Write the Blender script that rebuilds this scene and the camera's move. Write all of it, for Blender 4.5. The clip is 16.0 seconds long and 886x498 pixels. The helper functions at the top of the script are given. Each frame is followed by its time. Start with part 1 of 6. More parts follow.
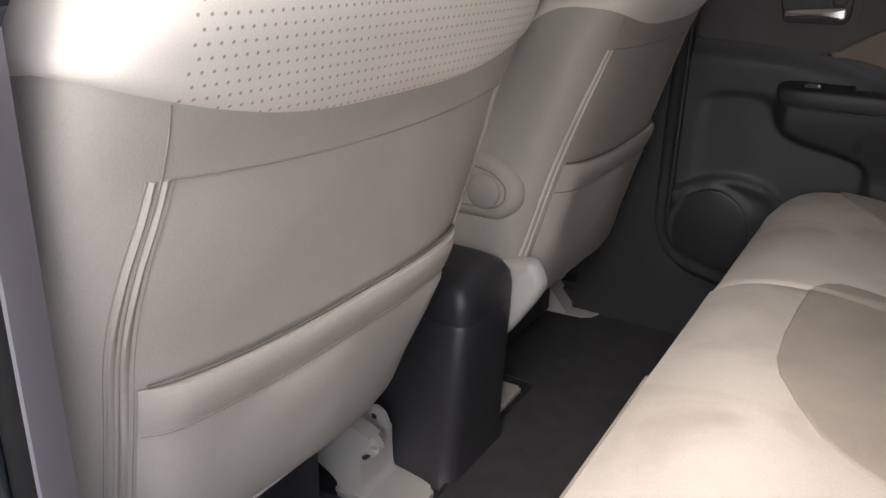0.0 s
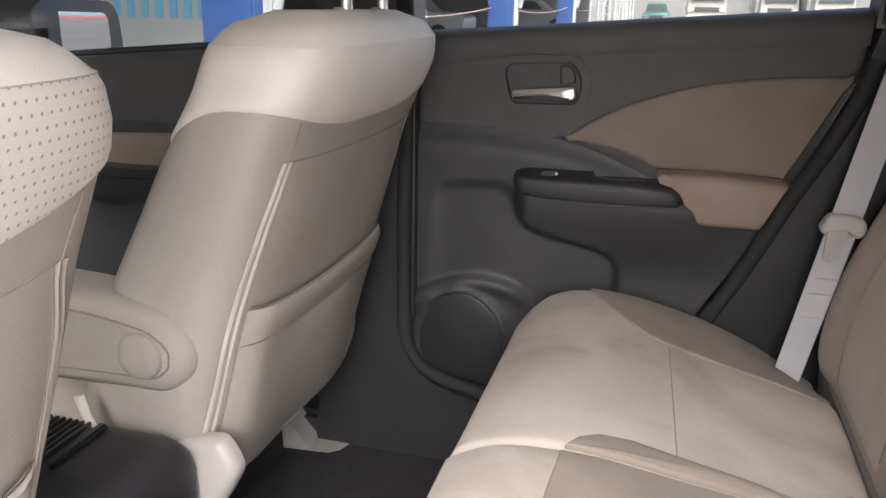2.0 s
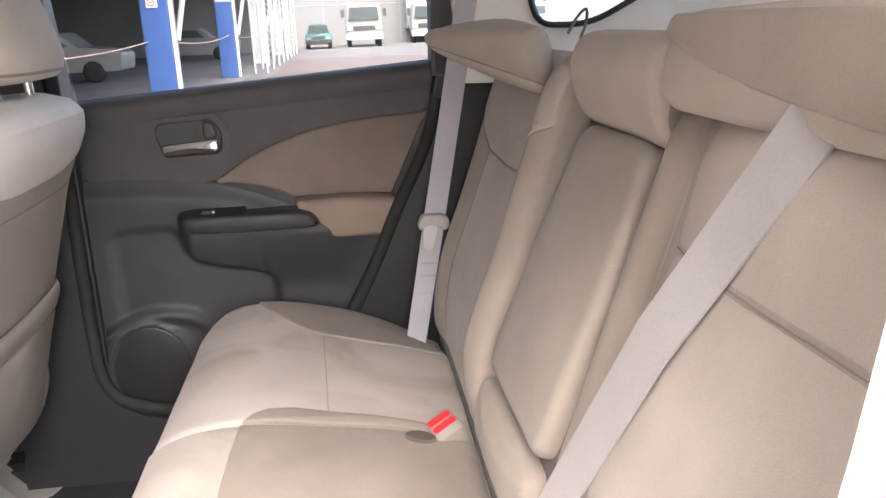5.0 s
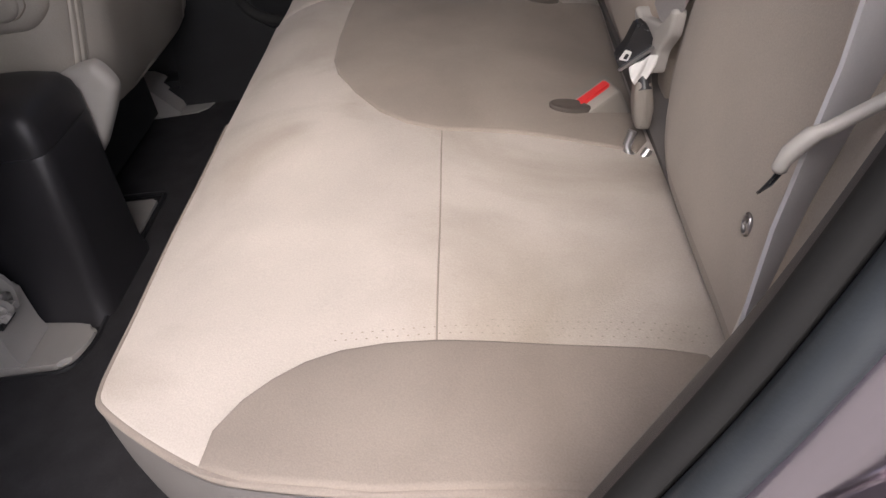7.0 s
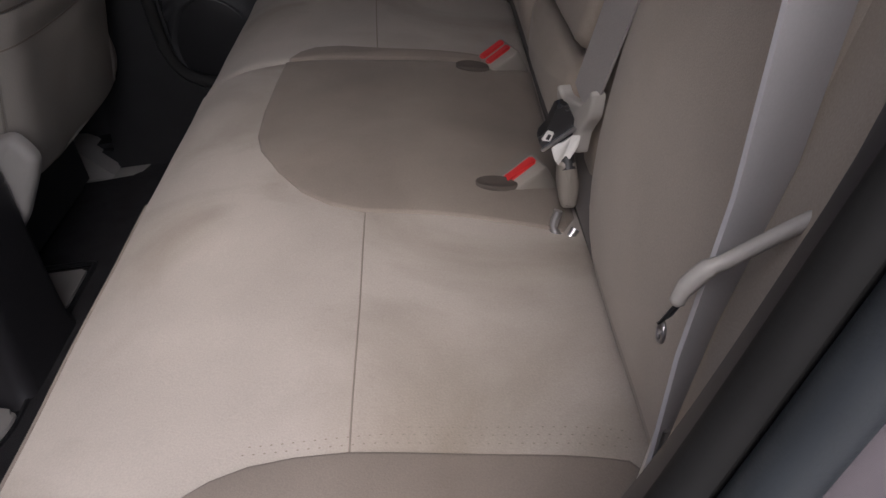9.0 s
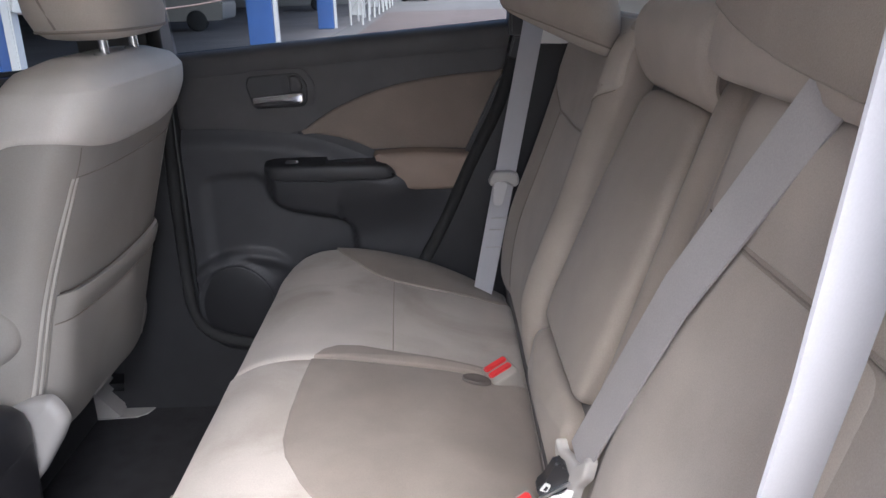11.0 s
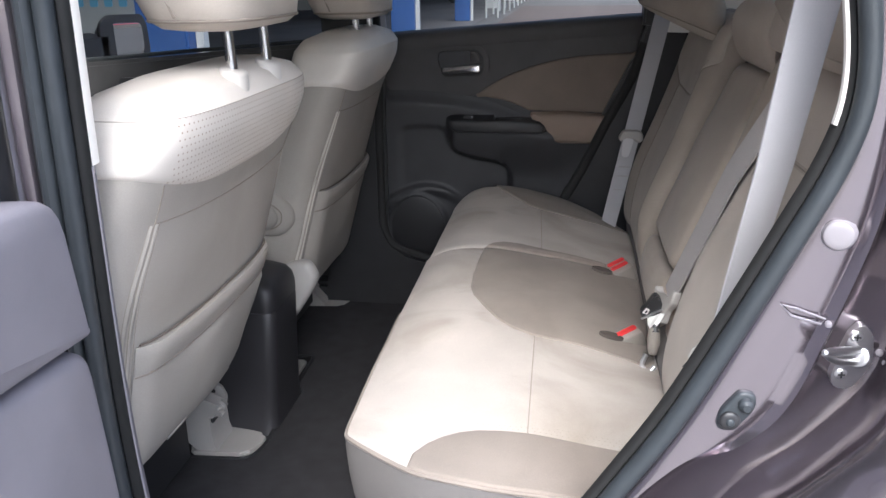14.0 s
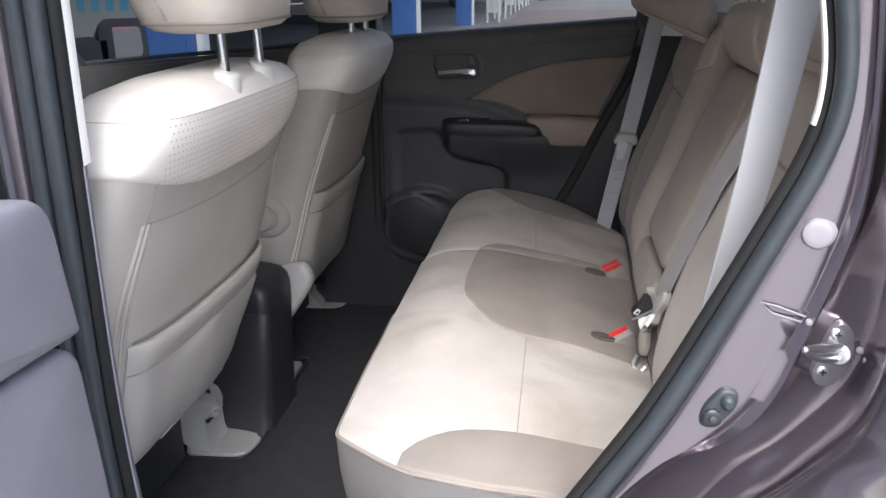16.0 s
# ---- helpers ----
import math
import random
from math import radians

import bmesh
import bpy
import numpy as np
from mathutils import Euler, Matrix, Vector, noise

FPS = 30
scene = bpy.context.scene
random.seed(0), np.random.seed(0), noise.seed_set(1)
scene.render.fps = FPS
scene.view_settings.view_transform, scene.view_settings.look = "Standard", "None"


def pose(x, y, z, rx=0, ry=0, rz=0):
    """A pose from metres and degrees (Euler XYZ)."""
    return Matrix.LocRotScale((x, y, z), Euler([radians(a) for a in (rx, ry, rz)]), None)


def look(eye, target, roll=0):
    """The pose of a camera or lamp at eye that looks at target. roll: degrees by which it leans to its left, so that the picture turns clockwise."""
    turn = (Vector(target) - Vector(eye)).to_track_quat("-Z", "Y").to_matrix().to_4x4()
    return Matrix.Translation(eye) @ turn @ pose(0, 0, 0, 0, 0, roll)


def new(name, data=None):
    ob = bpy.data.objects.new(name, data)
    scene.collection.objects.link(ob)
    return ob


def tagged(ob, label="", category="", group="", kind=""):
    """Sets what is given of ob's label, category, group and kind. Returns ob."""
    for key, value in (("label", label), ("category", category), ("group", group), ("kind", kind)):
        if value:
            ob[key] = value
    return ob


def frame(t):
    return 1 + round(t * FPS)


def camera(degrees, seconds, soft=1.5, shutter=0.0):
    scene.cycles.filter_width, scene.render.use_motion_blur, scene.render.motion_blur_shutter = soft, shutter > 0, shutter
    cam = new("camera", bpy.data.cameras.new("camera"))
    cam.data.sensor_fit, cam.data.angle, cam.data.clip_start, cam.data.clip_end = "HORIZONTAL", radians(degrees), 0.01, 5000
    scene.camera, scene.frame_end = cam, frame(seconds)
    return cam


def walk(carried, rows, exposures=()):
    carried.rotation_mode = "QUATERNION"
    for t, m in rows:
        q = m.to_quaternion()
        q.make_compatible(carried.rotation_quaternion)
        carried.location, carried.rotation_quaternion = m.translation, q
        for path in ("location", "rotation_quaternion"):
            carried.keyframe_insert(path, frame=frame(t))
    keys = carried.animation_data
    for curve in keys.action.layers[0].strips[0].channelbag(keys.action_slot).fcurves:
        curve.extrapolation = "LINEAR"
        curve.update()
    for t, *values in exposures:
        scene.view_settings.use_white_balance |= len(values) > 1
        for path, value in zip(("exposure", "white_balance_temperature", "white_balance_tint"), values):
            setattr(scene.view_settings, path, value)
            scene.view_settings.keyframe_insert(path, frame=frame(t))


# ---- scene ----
cam = camera(58.0, 16.0)
PATH = [
    (0, (0.222, -0.891, 1.184), (-0.731, 0.714, 0.469), 1.3),
    (0.5, (0.198, -0.801, 1.162), (-0.609, 0.898, 0.482), 2.1),
    (1, (0.217, -0.698, 1.167), (-0.556, 1.03, 0.522), 2.4),
    (1.5, (0.226, -0.626, 1.19), (-0.457, 1.135, 0.532), 1.1),
    (2, (0.22, -0.567, 1.214), (-0.292, 1.275, 0.625), 0.9),
    (2.5, (0.174, -0.526, 1.26), (-0.078, 1.384, 0.725), 0.9),
    (3, (0.197, -0.543, 1.298), (0.161, 1.399, 0.822), 2.0),
    (3.5, (0.21, -0.604, 1.314), (0.329, 1.336, 0.844), 1.0),
    (6, (0.366, -0.892, 1.225), (0.538, 0.93, 0.418), -3.4),
    (6.5, (0.354, -0.892, 1.177), (0.314, 0.827, 0.156), -7.2),
    (7, (0.338, -0.884, 1.114), (0.123, 0.719, -0.062), -10.2),
    (7.5, (0.305, -0.871, 1.061), (-0.124, 0.597, -0.228), -13.5),
    (8, (0.302, -0.86, 1.054), (-0.166, 0.574, -0.26), -15.1),
    (8.5, (0.339, -0.853, 1.091), (0.066, 0.693, -0.148), -12.3),
    (9, (0.372, -0.841, 1.132), (0.268, 0.816, 0.017), -9.3),
    (9.5, (0.382, -0.853, 1.185), (0.445, 0.887, 0.2), -5.8),
    (10, (0.385, -0.869, 1.24), (0.53, 0.953, 0.429), -3.3),
    (10.2, (0.38, -0.873, 1.258), (0.541, 0.973, 0.504), -2.7),
    (12.3, (0.307, -1.056, 1.321), (-0.018, 0.825, 0.723), -0.7),
    (12.5, (0.306, -1.12, 1.325), (0.013, 0.769, 0.736), -0.4),
    (12.7, (0.319, -1.169, 1.312), (0.029, 0.723, 0.73), -1.0),
    (13, (0.318, -1.298, 1.318), (-0.007, 0.582, 0.721), -1.0),
    (13.5, (0.309, -1.398, 1.32), (-0.031, 0.467, 0.682), -1.4),
    (14, (0.306, -1.397, 1.316), (0.01, 0.47, 0.664), -0.8),
    (14.5, (0.308, -1.397, 1.315), (0.024, 0.472, 0.661), -0.4),
    (15, (0.311, -1.4, 1.316), (0.03, 0.471, 0.67), -0.6),
    (15.5, (0.318, -1.402, 1.313), (0.025, 0.466, 0.663), -0.8),
    (16, (0.322, -1.405, 1.314), (0.022, 0.465, 0.672), -0.8),
]
walk(cam, [(t, look(eye, aim, roll)) for t, eye, aim, roll in PATH],
     [(0, 1.98, 6000, 7), (1.0, 2.53, 6000, 7), (2.0, 3.08, 6100, 8), (3.0, 3.55, 6200, 10), (3.5, 3.70, 6300, 11), (6, 2.52, 6000, 12), (6.5, 1.80, 6000, 13), (7, 1.42, 6000, 12),
      (8, 0.81, 5900, 13), (9, 0.66, 5800, 12), (9.5, 0.79, 5600, 11), (10, 1.34, 5300, 9), (12.3, 3.01, 5600, 8), (12.7, 2.76, 5600, 7), (13.2, 2.26, 5500, 6), (14, 1.97, 5500, 6), (16, 1.92, 5500, 6)])

# world, sun
SUN_EL, SUN_AZ = 48.0, 175.0
w = bpy.data.worlds.new("sky")
scene.world = w
w.use_nodes = True
wn = w.node_tree.nodes
sky = wn.new("ShaderNodeTexSky")
sky.sky_type = "NISHITA"
sky.sun_disc = False
sky.sun_elevation, sky.sun_rotation = radians(SUN_EL), radians(SUN_AZ)
sky.dust_density, sky.air_density, sky.ozone_density = 6.0, 0.8, 0.5
w.node_tree.links.new(sky.outputs[0], wn["Background"].inputs[0])
wn["Background"].inputs[1].default_value = 0.15
sun = new("sun", bpy.data.lights.new("sun", "SUN"))
sun.data.energy, sun.data.angle, sun.data.color = 0.42, radians(60), (1.0, 0.97, 0.94)
_e, _a = radians(SUN_EL), radians(SUN_AZ)
sun.matrix_world = look((0, 0, 0), (-math.cos(_e) * math.sin(_a), -math.cos(_e) * math.cos(_a), -math.sin(_e)))


# ---- materials ----
def material(name, color, rough=0.6, metal=0.0, vary=0.12, scale=12.0, grain=0.0, grain_scale=600.0, bump=0.1, stain=0.0, wrinkle=0.0, dots=None, sheen=0.0, coat=0.0, spec=0.5):
    """A surface with large mottling, a fine grain with relief, and pale or dark stains."""
    m = bpy.data.materials.new(name)
    m.use_nodes = True
    n, l = m.node_tree.nodes, m.node_tree.links
    b = n["Principled BSDF"]
    b.inputs["Roughness"].default_value, b.inputs["Metallic"].default_value = rough, metal
    b.inputs["Specular IOR Level"].default_value = spec
    b.inputs["Sheen Weight"].default_value = sheen
    b.inputs["Coat Weight"].default_value = coat
    at = n.new("ShaderNodeTexCoord")
    big = n.new("ShaderNodeTexNoise")
    big.inputs["Scale"].default_value, big.inputs["Detail"].default_value = scale, 5
    l.new(at.outputs["Object"], big.inputs["Vector"])
    ramp = n.new("ShaderNodeValToRGB")
    dark, pale = [c * (1 - vary) for c in color], [min(1, c * (1 + vary)) for c in color]
    ramp.color_ramp.elements[0].position, ramp.color_ramp.elements[1].position = 0.3, 0.7
    ramp.color_ramp.elements[0].color, ramp.color_ramp.elements[1].color = (*dark, 1), (*pale, 1)
    l.new(big.outputs[0], ramp.inputs[0])
    out = ramp.outputs[0]
    fine = n.new("ShaderNodeTexNoise")
    fine.inputs["Scale"].default_value, fine.inputs["Detail"].default_value = grain_scale, 2
    l.new(at.outputs["Object"], fine.inputs["Vector"])
    if grain:
        mix = n.new("ShaderNodeMix")
        mix.data_type, mix.blend_type = "RGBA", "OVERLAY"
        mix.inputs[0].default_value = grain
        l.new(out, mix.inputs[6])
        l.new(fine.outputs[0], mix.inputs[7])
        out = mix.outputs[2]
    if stain:
        soil = n.new("ShaderNodeTexNoise")
        soil.inputs["Scale"].default_value, soil.inputs["Detail"].default_value, soil.inputs["Distortion"].default_value = 4.5, 6, 0.8
        l.new(at.outputs["Object"], soil.inputs["Vector"])
        cut = n.new("ShaderNodeMapRange")
        cut.inputs[1].default_value, cut.inputs[2].default_value, cut.inputs[4].default_value = 0.46, 0.70, stain
        l.new(soil.outputs[0], cut.inputs[0])
        mix = n.new("ShaderNodeMix")
        mix.data_type, mix.blend_type = "RGBA", "MULTIPLY"
        mix.inputs[7].default_value = (0.60, 0.56, 0.51, 1)
        l.new(cut.outputs[0], mix.inputs[0])
        l.new(out, mix.inputs[6])
        out = mix.outputs[2]
    height = fine.outputs[0]
    if dots:
        # a grid of small needle holes over the cloth
        sep = n.new("ShaderNodeSeparateXYZ")
        l.new(at.outputs["Object"], sep.inputs[0])
        sums = []
        row, odd = n.new("ShaderNodeMath"), n.new("ShaderNodeMath")
        row.operation, row.inputs[1].default_value = "MULTIPLY", dots[1] / 2
        odd.operation, odd.inputs[1].default_value = "FRACT", 0.0
        l.new(sep.outputs[dots[0][1]], row.inputs[0])
        l.new(row.outputs[0], odd.inputs[0])
        half = n.new("ShaderNodeMath")
        half.operation, half.inputs[1].default_value = "GREATER_THAN", 0.5
        l.new(odd.outputs[0], half.inputs[0])
        for axis in dots[0]:
            k = n.new("ShaderNodeMath")
            k.operation, k.inputs[1].default_value = "MULTIPLY_ADD", dots[1]
            l.new(sep.outputs[axis], k.inputs[0])
            shift = n.new("ShaderNodeMath")
            shift.operation, shift.inputs[1].default_value = "MULTIPLY", 0.5 if axis == dots[0][0] else 0.0
            l.new(half.outputs[0], shift.inputs[0])
            l.new(shift.outputs[0], k.inputs[2])
            k2 = n.new("ShaderNodeMath")
            k2.operation = "FRACT"
            l.new(k.outputs[0], k2.inputs[0])
            k3 = n.new("ShaderNodeMath")
            k3.operation, k3.inputs[1].default_value = "SUBTRACT", 0.5
            l.new(k2.outputs[0], k3.inputs[0])
            k4 = n.new("ShaderNodeMath")
            k4.operation = "MULTIPLY"
            l.new(k3.outputs[0], k4.inputs[0])
            l.new(k3.outputs[0], k4.inputs[1])
            sums.append(k4)
        add = n.new("ShaderNodeMath")
        add.operation = "ADD"
        l.new(sums[0].outputs[0], add.inputs[0])
        l.new(sums[1].outputs[0], add.inputs[1])
        hole = n.new("ShaderNodeMapRange")
        hole.inputs[1].default_value, hole.inputs[2].default_value = 0.006, 0.030
        hole.inputs[3].default_value, hole.inputs[4].default_value = 1.0, 0.0
        l.new(add.outputs[0], hole.inputs[0])
        mix = n.new("ShaderNodeMix")
        mix.data_type, mix.blend_type = "RGBA", "MULTIPLY"
        mix.inputs[7].default_value = (0.52, 0.42, 0.35, 1)
        wide, inside, both = n.new("ShaderNodeMath"), n.new("ShaderNodeMath"), n.new("ShaderNodeMath")
        wide.operation, inside.operation, both.operation = "ABSOLUTE", "LESS_THAN", "MULTIPLY"
        inside.inputs[1].default_value = 0.225
        l.new(sep.outputs[1], wide.inputs[0])
        l.new(wide.outputs[0], inside.inputs[0])
        l.new(inside.outputs[0], both.inputs[0])
        l.new(hole.outputs[0], both.inputs[1])
        l.new(both.outputs[0], mix.inputs[0])
        l.new(out, mix.inputs[6])
        out = mix.outputs[2]
    l.new(out, b.inputs["Base Color"])
    if bump:
        bm_ = n.new("ShaderNodeBump")
        bm_.inputs["Strength"].default_value, bm_.inputs["Distance"].default_value = bump, 0.001
        l.new(height, bm_.inputs["Height"])
        l.new(bm_.outputs[0], b.inputs["Normal"])
        if wrinkle:
            fold = n.new("ShaderNodeTexNoise")
            fold.inputs["Scale"].default_value, fold.inputs["Detail"].default_value, fold.inputs["Distortion"].default_value = 8.0, 1, 0.5
            l.new(at.outputs["Object"], fold.inputs["Vector"])
            soft = n.new("ShaderNodeBump")
            soft.inputs["Strength"].default_value, soft.inputs["Distance"].default_value = wrinkle, 0.012
            l.new(fold.outputs[0], soft.inputs["Height"])
            l.new(soft.outputs[0], bm_.inputs["Normal"])
    return m


CLOTH = material("cream cloth", (0.425, 0.386, 0.347), 0.9, vary=0.11, scale=6, grain=0.15, grain_scale=700, bump=0.3, stain=0.85, sheen=0.08, wrinkle=0.32)
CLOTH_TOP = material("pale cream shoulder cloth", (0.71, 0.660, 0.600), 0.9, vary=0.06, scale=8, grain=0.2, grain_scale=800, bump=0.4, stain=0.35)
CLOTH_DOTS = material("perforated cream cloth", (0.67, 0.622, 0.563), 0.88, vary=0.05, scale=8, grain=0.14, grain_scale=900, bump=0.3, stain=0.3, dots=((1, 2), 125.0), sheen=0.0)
TAUPE = material("taupe cloth", (0.236, 0.202, 0.174), 0.92, vary=0.11, scale=9, grain=0.16, grain_scale=800, bump=0.28, stain=0.35, sheen=0.08, wrinkle=0.3)
BACK_CLOTH = material("beige seatback cloth", (0.345, 0.301, 0.255), 0.92, vary=0.09, scale=8, grain=0.16, grain_scale=800, bump=0.28, stain=0.3, sheen=0.12, wrinkle=0.3)
INSERT = material("pale beige cloth", (0.445, 0.397, 0.343), 0.9, vary=0.08, scale=8, grain=0.16, grain_scale=900, bump=0.3, stain=0.3, sheen=0.12, wrinkle=0.25)
PIPING = material("pale leatherette piping", (0.53, 0.495, 0.445), 0.6, vary=0.04, scale=20, bump=0.1)
VINYL = material("beige leatherette", (0.375, 0.347, 0.310), 0.62, vary=0.05, scale=6, grain=0.08, grain_scale=520, bump=0.28, stain=0.2, wrinkle=0.3, spec=0.3)
THREAD = material("stitching", (0.25, 0.217, 0.185), 0.8, vary=0.05)
SEAM = material("seam shadow", (0.16, 0.13, 0.11), 0.9, vary=0.05)
PLASTIC = material("charcoal plastic", (0.033, 0.033, 0.036), 0.5, vary=0.1, scale=20, grain=0.1, grain_scale=1500, bump=0.25)
PLASTIC_UP = material("soft grey plastic", (0.058, 0.055, 0.056), 0.6, vary=0.1, scale=20, grain=0.1, grain_scale=1500, bump=0.25)
BLACK = material("black plastic", (0.022, 0.022, 0.024), 0.38, vary=0.1, scale=20, bump=0.1)
LIP = material("matt black lip", (0.014, 0.014, 0.014), 0.8, vary=0.1, scale=30, bump=0.1, spec=0.3)
RUBBER = material("black rubber seal", (0.030, 0.035, 0.040), 0.42, vary=0.15, scale=30, bump=0.15)
CARPET = material("black carpet", (0.023, 0.022, 0.025), 0.95, vary=0.25, scale=25, grain=0.6, grain_scale=1200, bump=0.8)
TAN = material("tan door cloth", (0.20, 0.162, 0.132), 0.9, vary=0.08, scale=12, grain=0.25, grain_scale=900, bump=0.3, sheen=0.2)
TAN_PAD = material("tan armrest leatherette", (0.25, 0.19, 0.15), 0.7, vary=0.06, scale=12, bump=0.2)
SATIN_BLACK = material("satin black plastic", (0.024, 0.024, 0.026), 0.5, vary=0.1, scale=20, grain=0.1, grain_scale=1500, bump=0.2)
GREY_TRIM = material("grey mauve trim", (0.215, 0.200, 0.222), 0.6, vary=0.06, scale=18, grain=0.1, grain_scale=1500, bump=0.25)
SILL = material("mauve-grey sill plastic", (0.085, 0.077, 0.082), 0.6, vary=0.12, scale=18, grain=0.1, grain_scale=1500, bump=0.25, stain=0.2)
ARCH = material("dark brown-grey trim", (0.043, 0.039, 0.041), 0.55, vary=0.06, scale=18, grain=0.1, grain_scale=1500, bump=0.25)
IVORY = material("ivory plastic", (0.80, 0.765, 0.71), 0.5, vary=0.04, scale=8, bump=0.1)
PALE = material("pale grey plastic", (0.385, 0.367, 0.345), 0.42, vary=0.05, scale=14, bump=0.1)
PAINT = material("mauve grey metallic paint", (0.30, 0.266, 0.290), 0.21, metal=0.95, vary=0.04, scale=3, grain=0.15, grain_scale=3000, bump=0.0, coat=1.0)
CHROME = material("chrome", (0.80, 0.80, 0.80), 0.14, metal=1.0, vary=0.02, bump=0.0)
MIRROR = material("silvered mirror", (0.42, 0.42, 0.43), 0.04, metal=1.0, vary=0.02, bump=0.0)
PLUG = material("mauve plug plastic", (0.21, 0.195, 0.21), 0.45, vary=0.05, scale=30, bump=0.05)
STEEL = material("dull steel", (0.40, 0.39, 0.40), 0.36, metal=1.0, vary=0.06, scale=60, bump=0.08)
SATIN = material("satin metal", (0.62, 0.62, 0.63), 0.33, metal=1.0, vary=0.03, bump=0.05)
BELT = material("grey belt webbing", (0.43, 0.425, 0.445), 0.65, vary=0.04, scale=10, grain=0.05, grain_scale=700, bump=0.08)
STRAP = material("woven strap", (0.40, 0.39, 0.37), 0.8, vary=0.08, scale=40, grain=0.2, grain_scale=900, bump=0.3)
BELT_GREY = material("darker grey belt webbing", (0.38, 0.365, 0.36), 0.7, vary=0.06, scale=10, grain=0.15, grain_scale=700, bump=0.15)
RED = material("red button", (0.55, 0.03, 0.03), 0.4, vary=0.05)
TAG = material("white tag", (0.74, 0.735, 0.72), 0.5, vary=0.05)
CONCRETE = material("pale concrete", (0.125, 0.117, 0.112), 0.9, vary=0.14, scale=0.35, grain=0.3, grain_scale=30, bump=0.3, stain=0.3)
BOUNCE_CONCRETE = material("grey concrete", (0.34, 0.325, 0.31), 0.9, vary=0.1, scale=0.6, grain=0.3, grain_scale=40, bump=0.3, stain=0.3)
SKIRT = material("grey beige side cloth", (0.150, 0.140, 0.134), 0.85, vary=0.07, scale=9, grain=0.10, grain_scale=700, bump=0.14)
SLAB = material("pinkish concrete", (0.112, 0.085, 0.076), 0.9, vary=0.12, scale=0.5, grain=0.3, grain_scale=30, bump=0.3, stain=0.3)
ASPHALT = material("dark asphalt", (0.050, 0.049, 0.050), 0.9, vary=0.2, scale=0.8, grain=0.5, grain_scale=120, bump=0.5)
FLOOR_IN = material("workshop concrete", (0.135, 0.122, 0.118), 0.7, vary=0.2, scale=0.6, grain=0.3, grain_scale=30, bump=0.2)
BLUE = material("blue column paint", (0.028, 0.075, 0.235), 0.5, vary=0.10, scale=3, bump=0.1)
WHITE = material("white wall paint", (0.135, 0.134, 0.132), 0.8, vary=0.05, scale=0.5, bump=0.1)
TRUCK_WHITE = material("white vehicle paint", (0.22, 0.215, 0.205), 0.35, vary=0.04, scale=2, bump=0.0, coat=0.5)
CYAN = material("pale blue lettering", (0.16, 0.42, 0.62), 0.5, vary=0.04)
STEEL_WHITE = material("white steel", (0.42, 0.42, 0.42), 0.5, vary=0.06, scale=3, bump=0.05)
TEAL = material("teal vehicle paint", (0.035, 0.105, 0.095), 0.35, vary=0.05, scale=2, bump=0.0, coat=0.5)
DARK_GLASS = material("dark window glass", (0.05, 0.06, 0.065), 0.08, vary=0.05, bump=0.0)
TYRE = material("tyre rubber", (0.02, 0.02, 0.02), 0.85, vary=0.1)
WALL_DIM = material("workshop wall", (0.20, 0.195, 0.195), 0.8, vary=0.1, scale=0.7)
ROPE = material("pale orange rope", (0.42, 0.29, 0.24), 0.8, vary=0.1)
CONE = material("orange cone", (0.75, 0.16, 0.05), 0.5, vary=0.08)
STRIPE = material("red fascia", (0.55, 0.05, 0.09), 0.6, vary=0.05, scale=0.5)


def glass_material(name, tint):
    m = bpy.data.materials.new(name)
    m.use_nodes = True
    n, l = m.node_tree.nodes, m.node_tree.links
    clear, gloss, mix, lw = n.new("ShaderNodeBsdfTransparent"), n.new("ShaderNodeBsdfGlossy"), n.new("ShaderNodeMixShader"), n.new("ShaderNodeFresnel")
    clear.inputs[0].default_value = (*tint, 1)
    gloss.inputs["Roughness"].default_value = 0.02
    lw.inputs[0].default_value = 1.3
    l.new(lw.outputs[0], mix.inputs[0])
    l.new(clear.outputs[0], mix.inputs[1])
    l.new(gloss.outputs[0], mix.inputs[2])
    l.new(mix.outputs[0], n["Material Output"].inputs[0])
    return m


GLASS = glass_material("tinted glass", (0.56, 0.582, 0.57))
CLEAR = glass_material("clear glass", (0.70, 0.73, 0.71))


# ---- shape helpers ----
def thing(name, at, label="", category="", group="", kind=""):
    ob = new(name)
    ob.location = at
    ob.empty_display_size = 0.05
    return tagged(ob, label, category, group, kind)


def origin_of(ob):
    o = Vector((0, 0, 0))
    while ob is not None:
        o += ob.location
        ob = ob.parent
    return o


def solid(name, verts, faces, mat, parent=None, label="", smooth=True, crease=40.0):
    """One mesh object from world points, under parent."""
    me = bpy.data.meshes.new(name)
    o = origin_of(parent)
    me.from_pydata([tuple(Vector(v) - o) for v in verts], [], faces)
    bm = bmesh.new()
    bm.from_mesh(me)
    bmesh.ops.recalc_face_normals(bm, faces=bm.faces)
    if smooth:
        for f_ in bm.faces:
            f_.smooth = True
        for e in bm.edges:
            if len(e.link_faces) == 2 and e.calc_face_angle(0.0) > radians(crease):
                e.smooth = False
    bm.to_mesh(me)
    bm.free()
    me.materials.append(mat)
    ob = new(name, me)
    if parent is not None:
        ob.parent = parent
    if label:
        tagged(ob, label)
    return ob


def part(name, bm, mat, parent, label="", smooth=True, crease=40.0):
    verts = [v.co.copy() for v in bm.verts]
    bm.verts.index_update()
    faces = [[v.index for v in f_.verts] for f_ in bm.faces]
    bm.free()
    return solid(name, verts, faces, mat, parent, label, smooth, crease)


